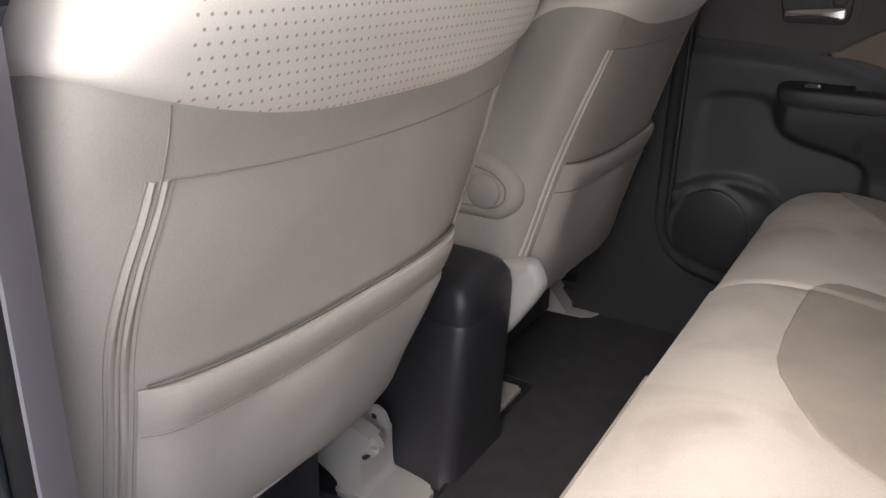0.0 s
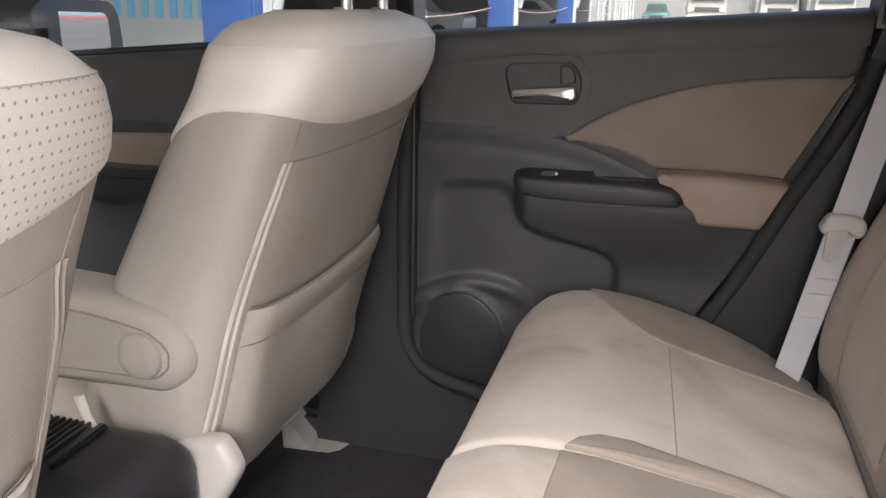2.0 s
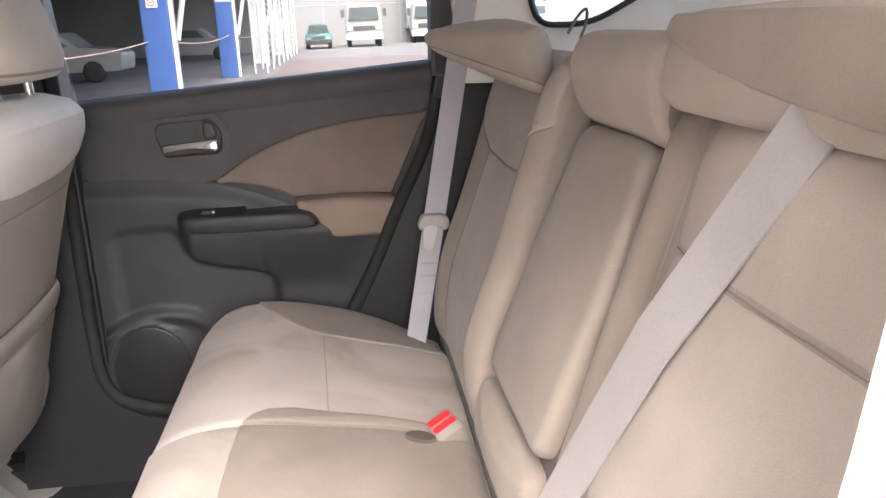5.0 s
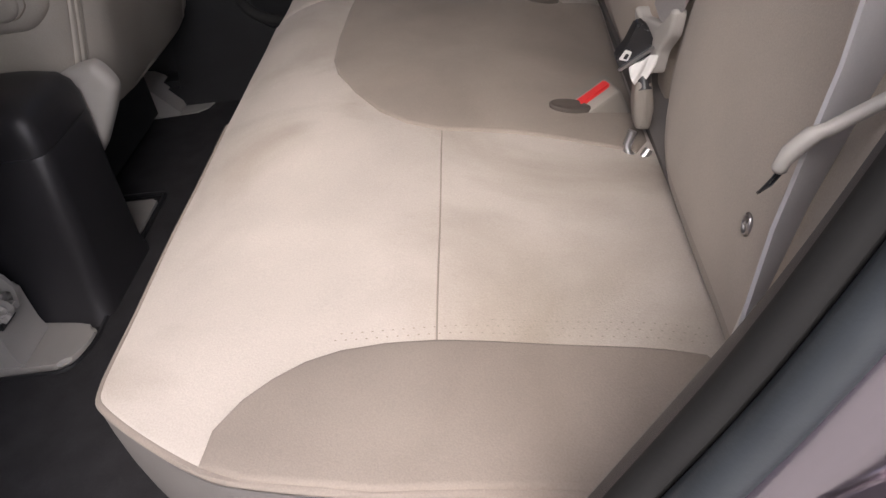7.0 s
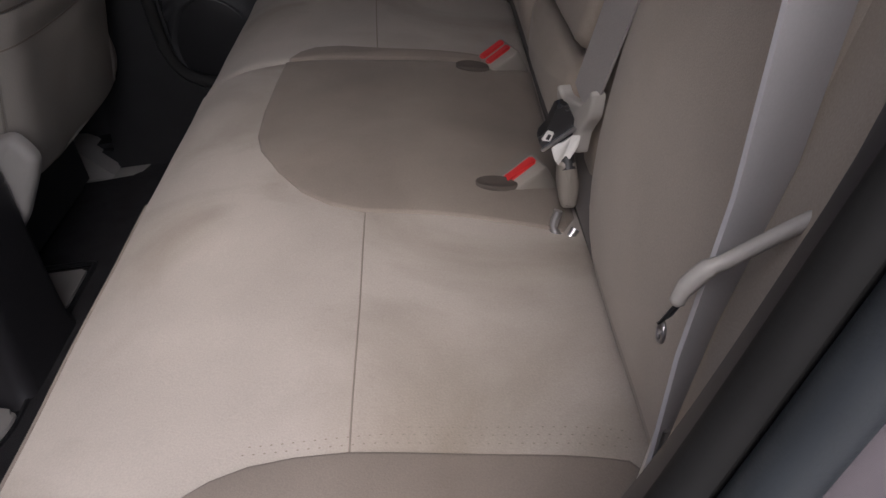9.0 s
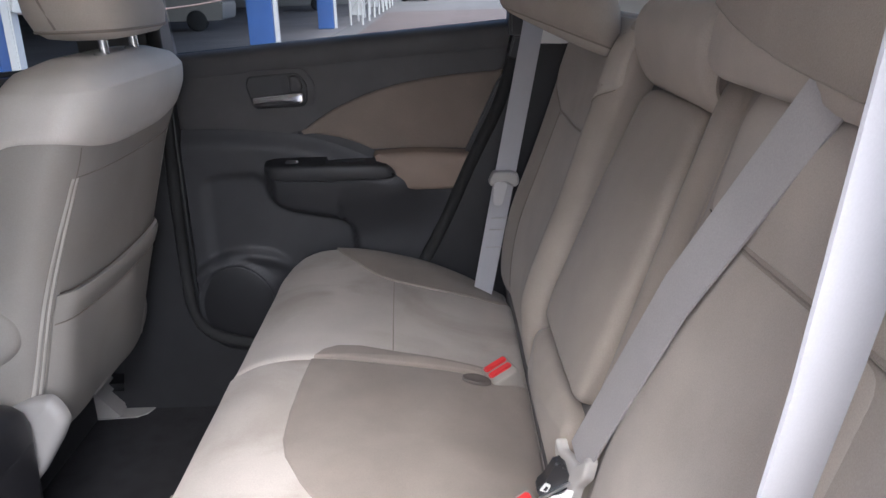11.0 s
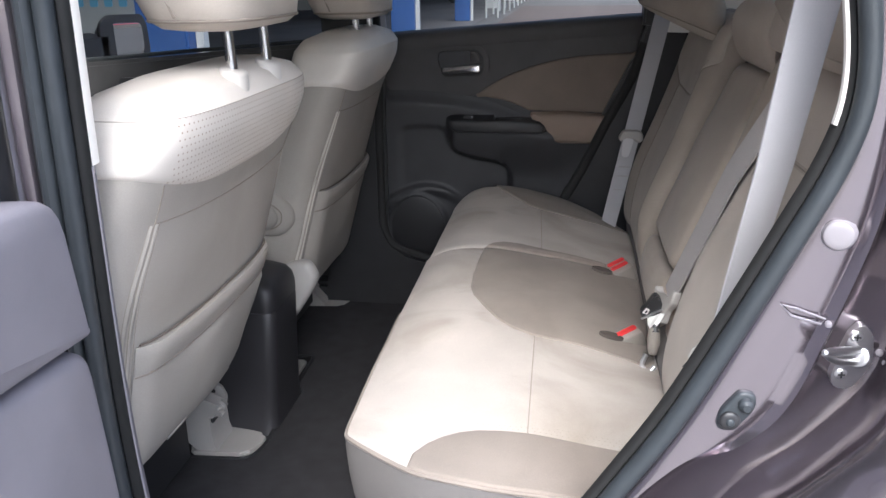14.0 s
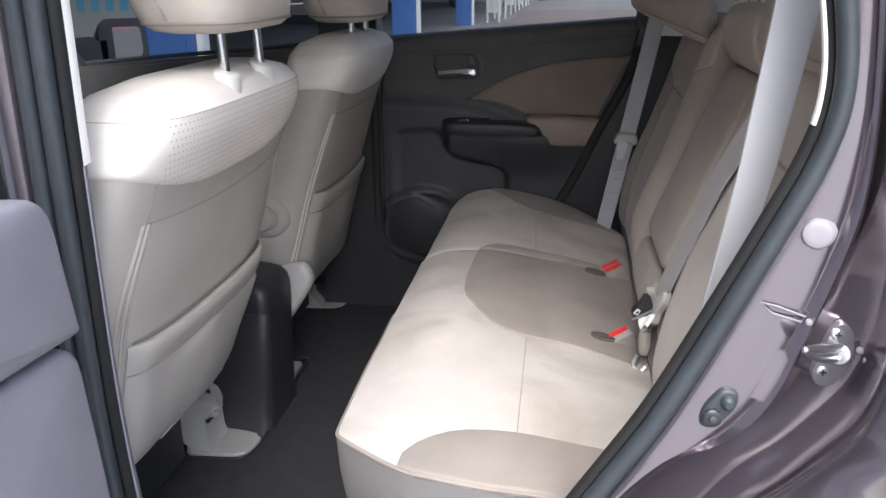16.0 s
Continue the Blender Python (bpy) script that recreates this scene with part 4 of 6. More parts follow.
BENCH = [
    (-0.62, profile([(0.0, 0.716), (0.02, 0.732), (0.05, 0.742), (0.13, 0.748), (0.24, 0.746), (0.33, 0.739), (0.42, 0.722), (0.48, 0.700)])),
    (-0.45, profile([(0.0, 0.718), (0.02, 0.736), (0.06, 0.747), (0.13, 0.753), (0.27, 0.750), (0.36, 0.744), (0.42, 0.738), (0.48, 0.724)])),
    (-0.02, profile([(0.0, 0.716), (0.02, 0.738), (0.06, 0.760), (0.10, 0.771), (0.15, 0.774), (0.20, 0.770), (0.27, 0.758), (0.35, 0.745), (0.40, 0.730), (0.44, 0.716), (0.48, 0.700)])),
    (0.42, profile([(0.0, 0.704), (0.02, 0.740), (0.05, 0.763), (0.09, 0.777), (0.14, 0.780), (0.21, 0.774), (0.30, 0.762), (0.38, 0.748), (0.42, 0.738), (0.48, 0.722)])),
    (0.62, profile([(0.0, 0.700), (0.02, 0.743), (0.05, 0.768), (0.09, 0.783), (0.14, 0.786), (0.21, 0.777), (0.30, 0.755), (0.38, 0.724), (0.42, 0.702), (0.48, 0.670)])),
]


def bench_z(x, y):
    y = max(-0.62, min(0.62, y))
    for (ya, pa), (yb, pb) in zip(BENCH, BENCH[1:]):
        if y <= yb:
            k = (y - ya) / (yb - ya)
            k = k * k * (3 - 2 * k)
            z = curve_at(x, pa) * (1 - k) + curve_at(x, pb) * k
            break
    return z + 0.0022 * noise.noise(Vector((x * 9, y * 9, 0)))


def on_bench(u, v, h):
    return (u, v, bench_z(u, v) + h)


def bench_part(name, outline, mat, parent, label, lift=0.0, **k):
    return pillow(name, dense(outline, 0.012), lambda u, v, h: (u, v, bench_z(u, v) + h + lift), mat, parent, label, **k)


NEAR_EDGE = [(0.022, 0.168), (0.021, -0.10), (0.024, -0.38), (0.028, -0.470), (0.029, -0.490)] + [(p.x, p.y) for p in smooth_line([(0.030, -0.498, 0), (0.037, -0.516, 0), (0.073, -0.547, 0), (0.123, -0.580, 0), (0.159, -0.594, 0), (0.237, -0.606, 0), (0.35, -0.607, 0), (0.468, -0.600, 0)], 5)] + [(0.468, 0.168)]
near_bench = thing("rear_seat", (0.25, -0.2, 0.5), "wide rear seat with soiled cream cloth cushion and beige backrest", "car seat", "rear bench")
bench_part("cushion", NEAR_EDGE, CLOTH, near_bench, "cream cloth cushion", depth=0.135, r=0.004, puff=0.0, rings=16, taper=0.016, core=(0.25, -0.2))
bench_part("side_bolster", [(0.128, -0.582), (0.130, -0.556), (0.145, -0.533), (0.162, -0.517), (0.182, -0.503), (0.205, -0.494), (0.235, -0.490), (0.27, -0.490), (0.355, -0.497), (0.445, -0.505), (0.462, -0.520), (0.464, -0.600), (0.35, -0.6075), (0.237, -0.6065), (0.159, -0.5945)],
           TAUPE, near_bench, "taupe suede-like bolster", 0.003, depth=0.012, r=0.004, puff=0.003, rings=5, core=(0.31, -0.55))
bench_part("centre_panel", [(0.145, 0.165), (0.141, 0.10), (0.139, 0.02), (0.142, -0.045), (0.151, -0.080), (0.176, -0.128), (0.203, -0.166), (0.232, -0.190), (0.264, -0.204), (0.33, -0.212), (0.40, -0.225), (0.445, -0.232), (0.460, -0.20), (0.462, 0.0), (0.462, 0.165)],
           TAUPE, near_bench, "taupe centre panel", 0.003, depth=0.012, r=0.004, puff=0.004, rings=8, core=(0.31, -0.02))
tube("piping", [on_bench(x, y, -0.003) for x, y in [(p.x, p.y) for p in dense([Vector(q) for q in NEAR_EDGE[1:-1]], 0.012, False)]], 0.0031, TAUPE, near_bench, "", 6)
tube("cross_seam", [on_bench(0.266 + 0.004 * k / 20, -0.206 - 0.284 * k / 20, 0.0000) for k in range(21)], 0.0008, THREAD, near_bench, "", 5)
FAR_EDGE = [(0.022, 0.172), (0.025, 0.54), (0.040, 0.59), (0.062, 0.622), (0.095, 0.638), (0.15, 0.644), (0.30, 0.640), (0.468, 0.632), (0.468, 0.172)]
far_bench = thing("rear_seat", (0.25, 0.4, 0.5), "narrow rear seat with cream cloth cushion beside the far door", "car seat", "rear bench")
bench_part("cushion", FAR_EDGE, CLOTH, far_bench, "cream cloth cushion", depth=0.15, r=0.014, puff=0.0, rings=14, taper=0.030, core=(0.25, 0.4))
bench_part("side_bolster", [(0.128, 0.636), (0.140, 0.61), (0.165, 0.575), (0.195, 0.535), (0.222, 0.505), (0.25, 0.489), (0.30, 0.478), (0.36, 0.468), (0.44, 0.458), (0.460, 0.48), (0.460, 0.62), (0.30, 0.634), (0.20, 0.639)],
           TAUPE, far_bench, "taupe suede-like bolster", 0.003, depth=0.012, r=0.004, puff=0.003, rings=5, core=(0.33, 0.56))
bench_part("centre_strip", [(0.148, 0.176), (0.160, 0.196), (0.180, 0.209), (0.215, 0.214), (0.30, 0.206), (0.38, 0.196), (0.455, 0.192), (0.460, 0.176)],
           TAUPE, far_bench, "taupe strip", 0.003, depth=0.012, r=0.004, puff=0.003, rings=4, core=(0.31, 0.192))
tube("cross_seam", [on_bench(0.262 - 0.012 * k / 20, 0.21 + 0.275 * k / 20, 0.0000) for k in range(21)], 0.0008, THREAD, far_bench, "", 5)
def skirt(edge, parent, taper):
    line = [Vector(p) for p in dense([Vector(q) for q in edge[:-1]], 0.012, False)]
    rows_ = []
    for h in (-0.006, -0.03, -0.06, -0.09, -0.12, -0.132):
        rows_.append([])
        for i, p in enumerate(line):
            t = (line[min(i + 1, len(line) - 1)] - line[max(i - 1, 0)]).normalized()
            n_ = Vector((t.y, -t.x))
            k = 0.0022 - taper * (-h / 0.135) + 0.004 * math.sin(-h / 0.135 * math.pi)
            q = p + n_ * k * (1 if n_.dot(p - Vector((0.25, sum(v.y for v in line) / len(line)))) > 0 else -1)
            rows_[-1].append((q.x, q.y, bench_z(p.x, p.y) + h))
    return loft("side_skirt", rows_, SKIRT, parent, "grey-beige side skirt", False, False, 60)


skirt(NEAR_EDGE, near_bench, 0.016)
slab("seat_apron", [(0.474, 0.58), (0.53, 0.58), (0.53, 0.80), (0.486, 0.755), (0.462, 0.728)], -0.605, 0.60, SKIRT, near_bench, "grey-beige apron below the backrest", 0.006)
# bench plinth
box("bench_plinth", (0.10, -0.54, 0.415), (0.46, 0.60, 0.60), BLACK, car, "", 0.01)
strap = thing("pull_strap", (0.10, -0.56, 0.5), "pale grey woven pull strap under the bench", "strap")
ribbon("webbing", [((0.153, -0.585, 0.625), (0.0062, 0.0, 0)), ((0.151, -0.592, 0.59), (0.0085, 0.002, 0)), ((0.146, -0.594, 0.55), (0.0100, 0.004, 0)), ((0.142, -0.594, 0.512), (0.0105, 0.004, 0))], 0.003, STRAP, strap)
for k in range(22):
    z = 0.514 + 0.005 * k
    f = (z - 0.512) / 0.113
    tube("weft", [(0.142 + 0.011 * f - (0.0103 - 0.0042 * f), -0.5962 + 0.009 * max(0.0, f - 0.6), z), (0.142 + 0.011 * f + (0.0103 - 0.0042 * f), -0.5962 + 0.009 * max(0.0, f - 0.6), z)], 0.0009, STRAP, strap, "", 5)

# rows of needle holes along the bolster seam
def needle_holes(parent, spots):
    v, fcs = [], []
    for x, y in spots:
        i = len(v)
        for k in range(6):
            a = k * math.pi / 3
            v.append(on_bench(x + 0.0009 * math.cos(a), y + 0.0006 * math.sin(a), 0.0009))
        fcs.append(tuple(range(i, i + 6)))
    return tagged(solid("perforation", v, fcs, THREAD, parent, "", False), "rows of needle holes", "", "", "stuff")


needle_holes(near_bench, [(0.20 + 0.0072 * k + (0.0036 if r_ % 2 else 0), -0.4845 + 0.0065 * r_ - 0.012 * max(0.0, (k - 12) / 24)) for r_ in range(3) for k in range(35) if not (r_ == 2 and k < 15)])

# ---- rear backrests ----
REC = math.atan(0.33)


def bell(x, c, w_):
    return math.exp(-((x - c) / w_) ** 2)


def back_relief(u, v):
    """How far the padding stands out of the backrest's plane: bolsters, dished inserts, sunken centre."""
    low = min(1.0, max(0.0, v) / 0.10)
    if u > 0.166:
        h = 0.018 + 0.020 * bell(u, 0.205, 0.026) * low + 0.012 * bell(u, 0.565, 0.045) + 0.006 * bell(v, 0.14, 0.10)
    elif u > -0.128:
        h = 0.020 - 0.022 * min(1.0, v / 0.45)
    else:
        k = min(1.0, max(0.0, (-0.20 - u) / 0.13))
        h = 0.000 + 0.026 * k * (2 - k) + 0.008 * bell(u, -0.160, 0.022) * low + 0.010 * bell(u, -0.600, 0.04) + 0.005 * bell(v, 0.14, 0.10) * k
    return h - 0.030 * max(0.0, (v - 0.46) / 0.08) ** 2 + 0.0018 * noise.noise(Vector((u * 8, v * 8, 3.0)))


def on_back(u, v, h):
    """u across the car, v up the backrest, h out of it; the foot of the pad rolls back."""
    h -= 0.022 * math.exp(-max(0.0, v) / 0.05)
    return (0.462 + math.sin(REC) * v - math.cos(REC) * h, u, 0.735 + math.cos(REC) * v + math.sin(REC) * h)


def on_pad(u, v, h):
    return on_back(u, v, h + back_relief(u, v))


def back_part(name, outline, mat, parent, label, lift=0.0, r_=0.01, **k):
    return pillow(name, dense(rounded(outline, r_), 0.014), lambda u, v, h: on_pad(u, v, h + lift), mat, parent, label, **k)


def back_seam(pts, parent, r=0.0008):
    line = [Vector((p.x, p.y)) for p in smooth_line([(u, v, 0) for u, v in pts], 5)]
    return tube("seam", [on_pad(p.x, p.y, 0.0004) for p in line], r, THREAD, parent, "", 5)


near_back = near_bench
back_part("backrest", [(-0.610, -0.01), (-0.130, -0.01), (-0.130, 0.50), (-0.20, 0.53), (-0.55, 0.53), (-0.635, 0.40), (-0.64, 0.2)], BACK_CLOTH, near_back, "", 0.0, 0.03, depth=0.12, r=0.014, puff=0.0, rings=16)
back_part("insert", [(-0.215, 0.012), (-0.548, 0.012), (-0.549, 0.20), (-0.547, 0.386), (-0.36, 0.383), (-0.245, 0.386), (-0.228, 0.20)], INSERT, near_back, "paler needle-holed cloth insert", 0.0003, 0.02, depth=0.008, r=0.003, puff=0.0, rings=12)
back_part("shoulder_panel", [(-0.245, 0.389), (-0.36, 0.386), (-0.547, 0.389), (-0.566, 0.412), (-0.598, 0.436), (-0.585, 0.480), (-0.52, 0.522), (-0.25, 0.522), (-0.222, 0.46)], INSERT, near_back, "padded shoulder panel", 0.0005, 0.012, depth=0.009, r=0.004, puff=0.004, rings=8)
back_seam([(-0.250, 0.3875), (-0.36, 0.3845), (-0.46, 0.386), (-0.548, 0.3875)], near_back)
back_seam([(-0.549, 0.386), (-0.566, 0.411), (-0.598, 0.435)], near_back)
back_part("inner_bolster", [(-0.186, 0.004), (-0.134, 0.004), (-0.134, 0.495), (-0.190, 0.515), (-0.214, 0.44), (-0.222, 0.30), (-0.205, 0.14)], BACK_CLOTH, near_back, "", 0.002, 0.02, depth=0.02, r=0.010, puff=0.002, rings=6, core=(-0.170, 0.24))
back_part("centre_armrest", [(-0.112, 0.108), (0.138, 0.108), (0.150, 0.150), (0.138, 0.30), (0.118, 0.452), (-0.100, 0.455), (-0.118, 0.30)], BACK_CLOTH, near_back, "folded centre armrest", 0.006, 0.032, depth=0.04, r=0.016, puff=0.008, rings=8)
back_part("centre_roll", [(-0.122, 0.0), (0.160, 0.0), (0.162, 0.096), (-0.120, 0.096)], BACK_CLOTH, near_back, "", 0.006, 0.03, depth=0.04, r=0.020, puff=0.008, rings=6)
# shade round the armrest is put into this backing's darker skirt colour
back_part("centre_backing", [(-0.126, 0.0), (0.164, 0.0), (0.164, 0.50), (-0.126, 0.50)], SKIRT, near_back, "darker cloth standing in for shade behind the armrest", -0.018, 0.01, depth=0.08, r=0.006, puff=0.0, rings=4)
far_back = far_bench
back_part("backrest", [(0.170, -0.01), (0.585, -0.01), (0.612, 0.2), (0.618, 0.38), (0.57, 0.50), (0.50, 0.535), (0.19, 0.535), (0.170, 0.50)], BACK_CLOTH, far_back, "", 0.0, 0.03, depth=0.12, r=0.016, puff=0.0, rings=16)
back_part("insert", [(0.252, 0.012), (0.475, 0.012), (0.498, 0.10), (0.503, 0.21), (0.498, 0.348), (0.36, 0.346), (0.243, 0.351), (0.246, 0.20)], INSERT, far_back, "paler needle-holed cloth insert", 0.0003, 0.02, depth=0.008, r=0.003, puff=0.0, rings=12)
back_part("shoulder_panel", [(0.241, 0.354), (0.36, 0.349), (0.499, 0.351), (0.547, 0.378), (0.590, 0.420), (0.575, 0.470), (0.51, 0.525), (0.24, 0.527), (0.178, 0.505), (0.172, 0.432), (0.205, 0.410), (0.229, 0.388)], INSERT, far_back, "smooth shoulder panel", 0.0020, 0.012, depth=0.009, r=0.004, puff=0.003, rings=8)
back_seam([(0.241, 0.3525), (0.36, 0.3475), (0.50, 0.3495)], far_back)
back_seam([(0.500, 0.350), (0.547, 0.377), (0.590, 0.419)], far_back)
back_seam([(0.242, 0.352), (0.230, 0.386), (0.205, 0.408), (0.172, 0.430)], far_back)
back_seam([(0.244, 0.350), (0.247, 0.20), (0.253, 0.03)], far_back, 0.0007)
back_seam([(0.499, 0.347), (0.504, 0.21), (0.499, 0.10), (0.478, 0.02)], far_back, 0.0007)
for k in range(3):
    ring_at_ = on_pad(0.607, 0.055 + 0.018 * k, 0.004)
    disc("trim_stud", ring_at_, (-0.6, 0.6, 0.3), 0.0035, 0.004, BLACK, far_back, "", 10, 0.001)


def folded_headrest(sgn, label):
    """A headrest tipped forwards: a padded wedge, thin at its front tip, with a two-tone cover."""
    h = thing("headrest", (0.58, sgn * 0.37, 1.2), label, "headrest", "rear headrests")
    plan = smooth_line([(0.443, 0.400, 0), (0.450, 0.450, 0), (0.485, 0.490, 0), (0.54, 0.500, 0), (0.588, 0.455, 0), (0.602, 0.36, 0), (0.598, 0.255, 0), (0.578, 0.207, 0), (0.540, 0.208, 0), (0.495, 0.275, 0), (0.458, 0.340, 0)], 6, True)
    out = [Vector((p.x, sgn * p.y)) for p in plan]
    core = Vector((0.545, sgn * 0.36))

    def half(u):
        return 0.014 + 0.235 * max(0.0, u - 0.443)

    def ring_at(deg):
        a = radians(deg)
        return [(p.x, p.y, 1.276 - half(p.x) + half(p.x) * math.copysign(abs(math.sin(a)) ** 0.8, a)) for p in inset(out, 0.024 * (1 - math.cos(a)) + (0.0006 if deg < -38 else 0.0))]

    def shell(name, degs, mat, label_, bulge):
        rings = [ring_at(d) for d in degs]
        last = rings[-1]
        for k in (0.25, 0.5, 0.75, 0.96):
            rings.append([(x + (core.x - x) * k, y + (core.y - y) * k, z + (1.276 - half(x + (core.x - x) * k) * (0 if bulge > 0 else 2) - (1.276 - half(x) * (0 if bulge > 0 else 2))) + bulge * (1 - (1 - k) ** 2)) for x, y, z in last])
        return loft(name, rings, mat, h, label_, True, True, 88)
    shell("pad", (-38, -20, 0, 20, 40, 60, 75, 90), BACK_CLOTH, "beige cloth pad", 0.010)
    shell("lower_pad", (-37.9, -50, -65, -78, -90), INSERT, "paler under-pad", -0.002)
    tube("welt", [tuple(p) for p in ring_at(-38)], 0.0012, THREAD, h, "", 5, True)
    for y in (0.31, 0.43):
        tube("post", [(0.575, sgn * y, 1.24), (0.625, sgn * y, 1.18)], 0.007, CHROME, h)
    return h


folded_headrest(1, "beige cloth headrest tipped forwards over the far backrest")
near_rest = thing("headrest", (0.62, -0.4, 1.2), "beige cloth headrest tilted over the near backrest", "headrest", "rear headrests")
NEAR_REST = [(-0.150, 1.215), (-0.142, 1.262), (-0.165, 1.286), (-0.30, 1.290), (-0.50, 1.290), (-0.565, 1.270), (-0.570, 1.225), (-0.54, 1.209), (-0.46, 1.207), (-0.30, 1.206), (-0.18, 1.206)]


def on_rest(y, z, h):
    return (0.580 + 0.22 * (z - 1.206) - h, y, z)


pillow("pad", dense(rounded(NEAR_REST, 0.018), 0.012), on_rest, INSERT, near_rest, "paler lower pad", 0.10, 0.016, 0.004, 6)
TOP_PATCH = [(-0.160, 1.284), (-0.151, 1.268), (-0.212, 1.252), (-0.265, 1.242), (-0.320, 1.234), (-0.373, 1.229), (-0.450, 1.223), (-0.540, 1.222), (-0.560, 1.250), (-0.545, 1.276), (-0.49, 1.284), (-0.30, 1.2855)]
pillow("top_patch", dense(rounded(TOP_PATCH, 0.006), 0.010), lambda y, z, h: on_rest(y, z, h + 0.0045), BACK_CLOTH, near_rest, "beige upper cover", 0.012, 0.004, 0.002, 5)
mid_rest = thing("headrest", (0.6, -0.01, 1.2), "low cream cloth centre headrest", "headrest", "rear headrests")
pillow("pad", dense(rounded([(0.600, 1.266), (0.584, 1.240), (0.588, 1.200), (0.606, 1.165), (0.640, 1.150), (0.690, 1.155), (0.70, 1.20), (0.675, 1.255), (0.64, 1.270)], 0.02), 0.012), lambda u, v, q: (u, -0.138 - q, v), INSERT, mid_rest, "", 0.258, 0.018, 0.004, 5)
slab("side_patch", rounded([(0.602, 1.190), (0.612, 1.170), (0.640, 1.160), (0.686, 1.164), (0.680, 1.225), (0.640, 1.236), (0.606, 1.226)], 0.010), -0.1445, -0.134, TAUPE, mid_rest, "taupe side patch", 0.003)

# ---- belts and buckles ----
def buckle(at, buttons):
    """A belt buckle standing in the seam: at is the upper edge's middle of its red end."""
    b = thing("belt_buckle", at, "taupe plastic belt buckle with red release button" if buttons == 1 else "taupe plastic double belt buckle with red release buttons", "belt buckle", "buckles")
    w_ = Vector((0.034, 0.013, 0.015)).normalized()
    t_ = Vector((0.05, -0.95, -0.30))
    t_ = (t_ - w_ * t_.dot(w_)).normalized()
    l_ = w_.cross(t_)
    m = Matrix.Translation(at) @ Matrix((w_, t_, l_)).transposed().to_4x4()
    th = 0.026 if buttons == 1 else 0.042
    casing = rounded([(-0.0215, -0.003), (0.0215, -0.003), (0.0225, th), (-0.0225, th)], 0.005, 4)
    rings = []
    for d, g in ((0.0, 0.90), (0.0015, 0.96), (0.004, 1.0), (0.03, 1.04), (0.075, 1.0)):
        rings.append([tuple(m @ Vector((p.x * g, (p.y - th / 2) * g + th / 2, d))) for p in casing])
    loft("casing", rings, PALE_TAUPE, b, "taupe-grey casing", True, True, 50)
    for k in range(buttons):
        q = 0.0068 + 0.0155 * k
        box("release_button", (-0.0185, q - 0.0060, -0.0022), (0.0185, q + 0.0060, 0.004), RED, b, "red release button", 0.002, 2, m)
    return b


# a dark patch laid on the cushion paints the shade of a recess
def buckle_hollow_shade(x, y, parent):
    plan = [Vector((x + 0.002 + 0.021 * math.cos(a), y + 0.013 * math.sin(a) + 0.10 * 0.022 * math.cos(a))) for a in [k * 2 * math.pi / 28 for k in range(28)]]
    return pillow("buckle_hollow_shade", plan, lambda u, v, h: (u, v, bench_z(u, v) + h + 0.0092), HOLLOW_SHADE, parent, "dark patch painting the shade of a buckle hollow", 0.012, 0.002, -0.0025, 3)


PALE_TAUPE = material("taupe plastic", (0.25, 0.228, 0.205), 0.5, vary=0.05, bump=0.1)
# recess shade as a dark colour
HOLLOW_SHADE = material("hollow shade taupe", (0.085, 0.072, 0.062), 0.9, vary=0.1, bump=0.2)
buckle((0.413, -0.137, 0.7455), 1)
buckle((0.412, 0.190, 0.750), 2)
buckle_hollow_shade(0.390, -0.158, near_bench)
buckle_hollow_shade(0.384, 0.146, near_bench)


def belt_rows(points, half, n=20):
    return lerp_rows([(Vector(c), Vector(half if h is None else h)) for c, h in points], n)


far_belt = thing("seat_belt", (0.45, 0.58, 0.75), "pale grey seat belt hanging down the far pillar", "seat belt", "rear belts")
ribbon("webbing", belt_rows([((0.548, 0.612, 1.375), (0.0185, 0, -0.004)), ((0.505, 0.600, 1.15), (0.0185, 0, -0.005)), ((0.460, 0.585, 0.925), (0.0185, 0, -0.006)), ((0.415, 0.570, 0.70), (0.0175, 0, -0.006))], None), 0.0022, BELT, far_belt, "pale grey webbing")
pillow("stop_button", dense(rounded([(0.430, 0.930), (0.436, 0.921), (0.450, 0.926), (0.468, 0.926), (0.480, 0.918), (0.490, 0.926), (0.487, 0.944), (0.474, 0.950), (0.440, 0.950)], 0.006), 0.006), lambda u, v, h: (u, 0.571 - h, v), PALE, far_belt, "grey plastic tongue grip", 0.018, 0.005, 0.001, 3)
slab("tongue", rounded([(0.440, 0.885), (0.456, 0.884), (0.462, 0.908), (0.468, 0.930), (0.442, 0.932), (0.440, 0.908)], 0.008), 0.570, 0.574, SATIN, far_belt, "metal tongue", 0.001)
for z in (0.80, 0.835, 0.858):
    box("stitch", (0.424 + (z - 0.8) * 0.2, 0.5745, z), (0.460 + (z - 0.8) * 0.2, 0.5765, z + 0.0014), PALE, far_belt, "", 0.0)
slab("belt_slot", rounded([(0.515, 1.366), (0.590, 1.362), (0.590, 1.376), (0.515, 1.382)], 0.006), 0.612, 0.632, IVORY, car, "", 0.004)

near_belt = thing("seat_belt", (0.47, -0.58, 0.75), "pale grey seat belt hanging across the near door opening", "seat belt", "rear belts")
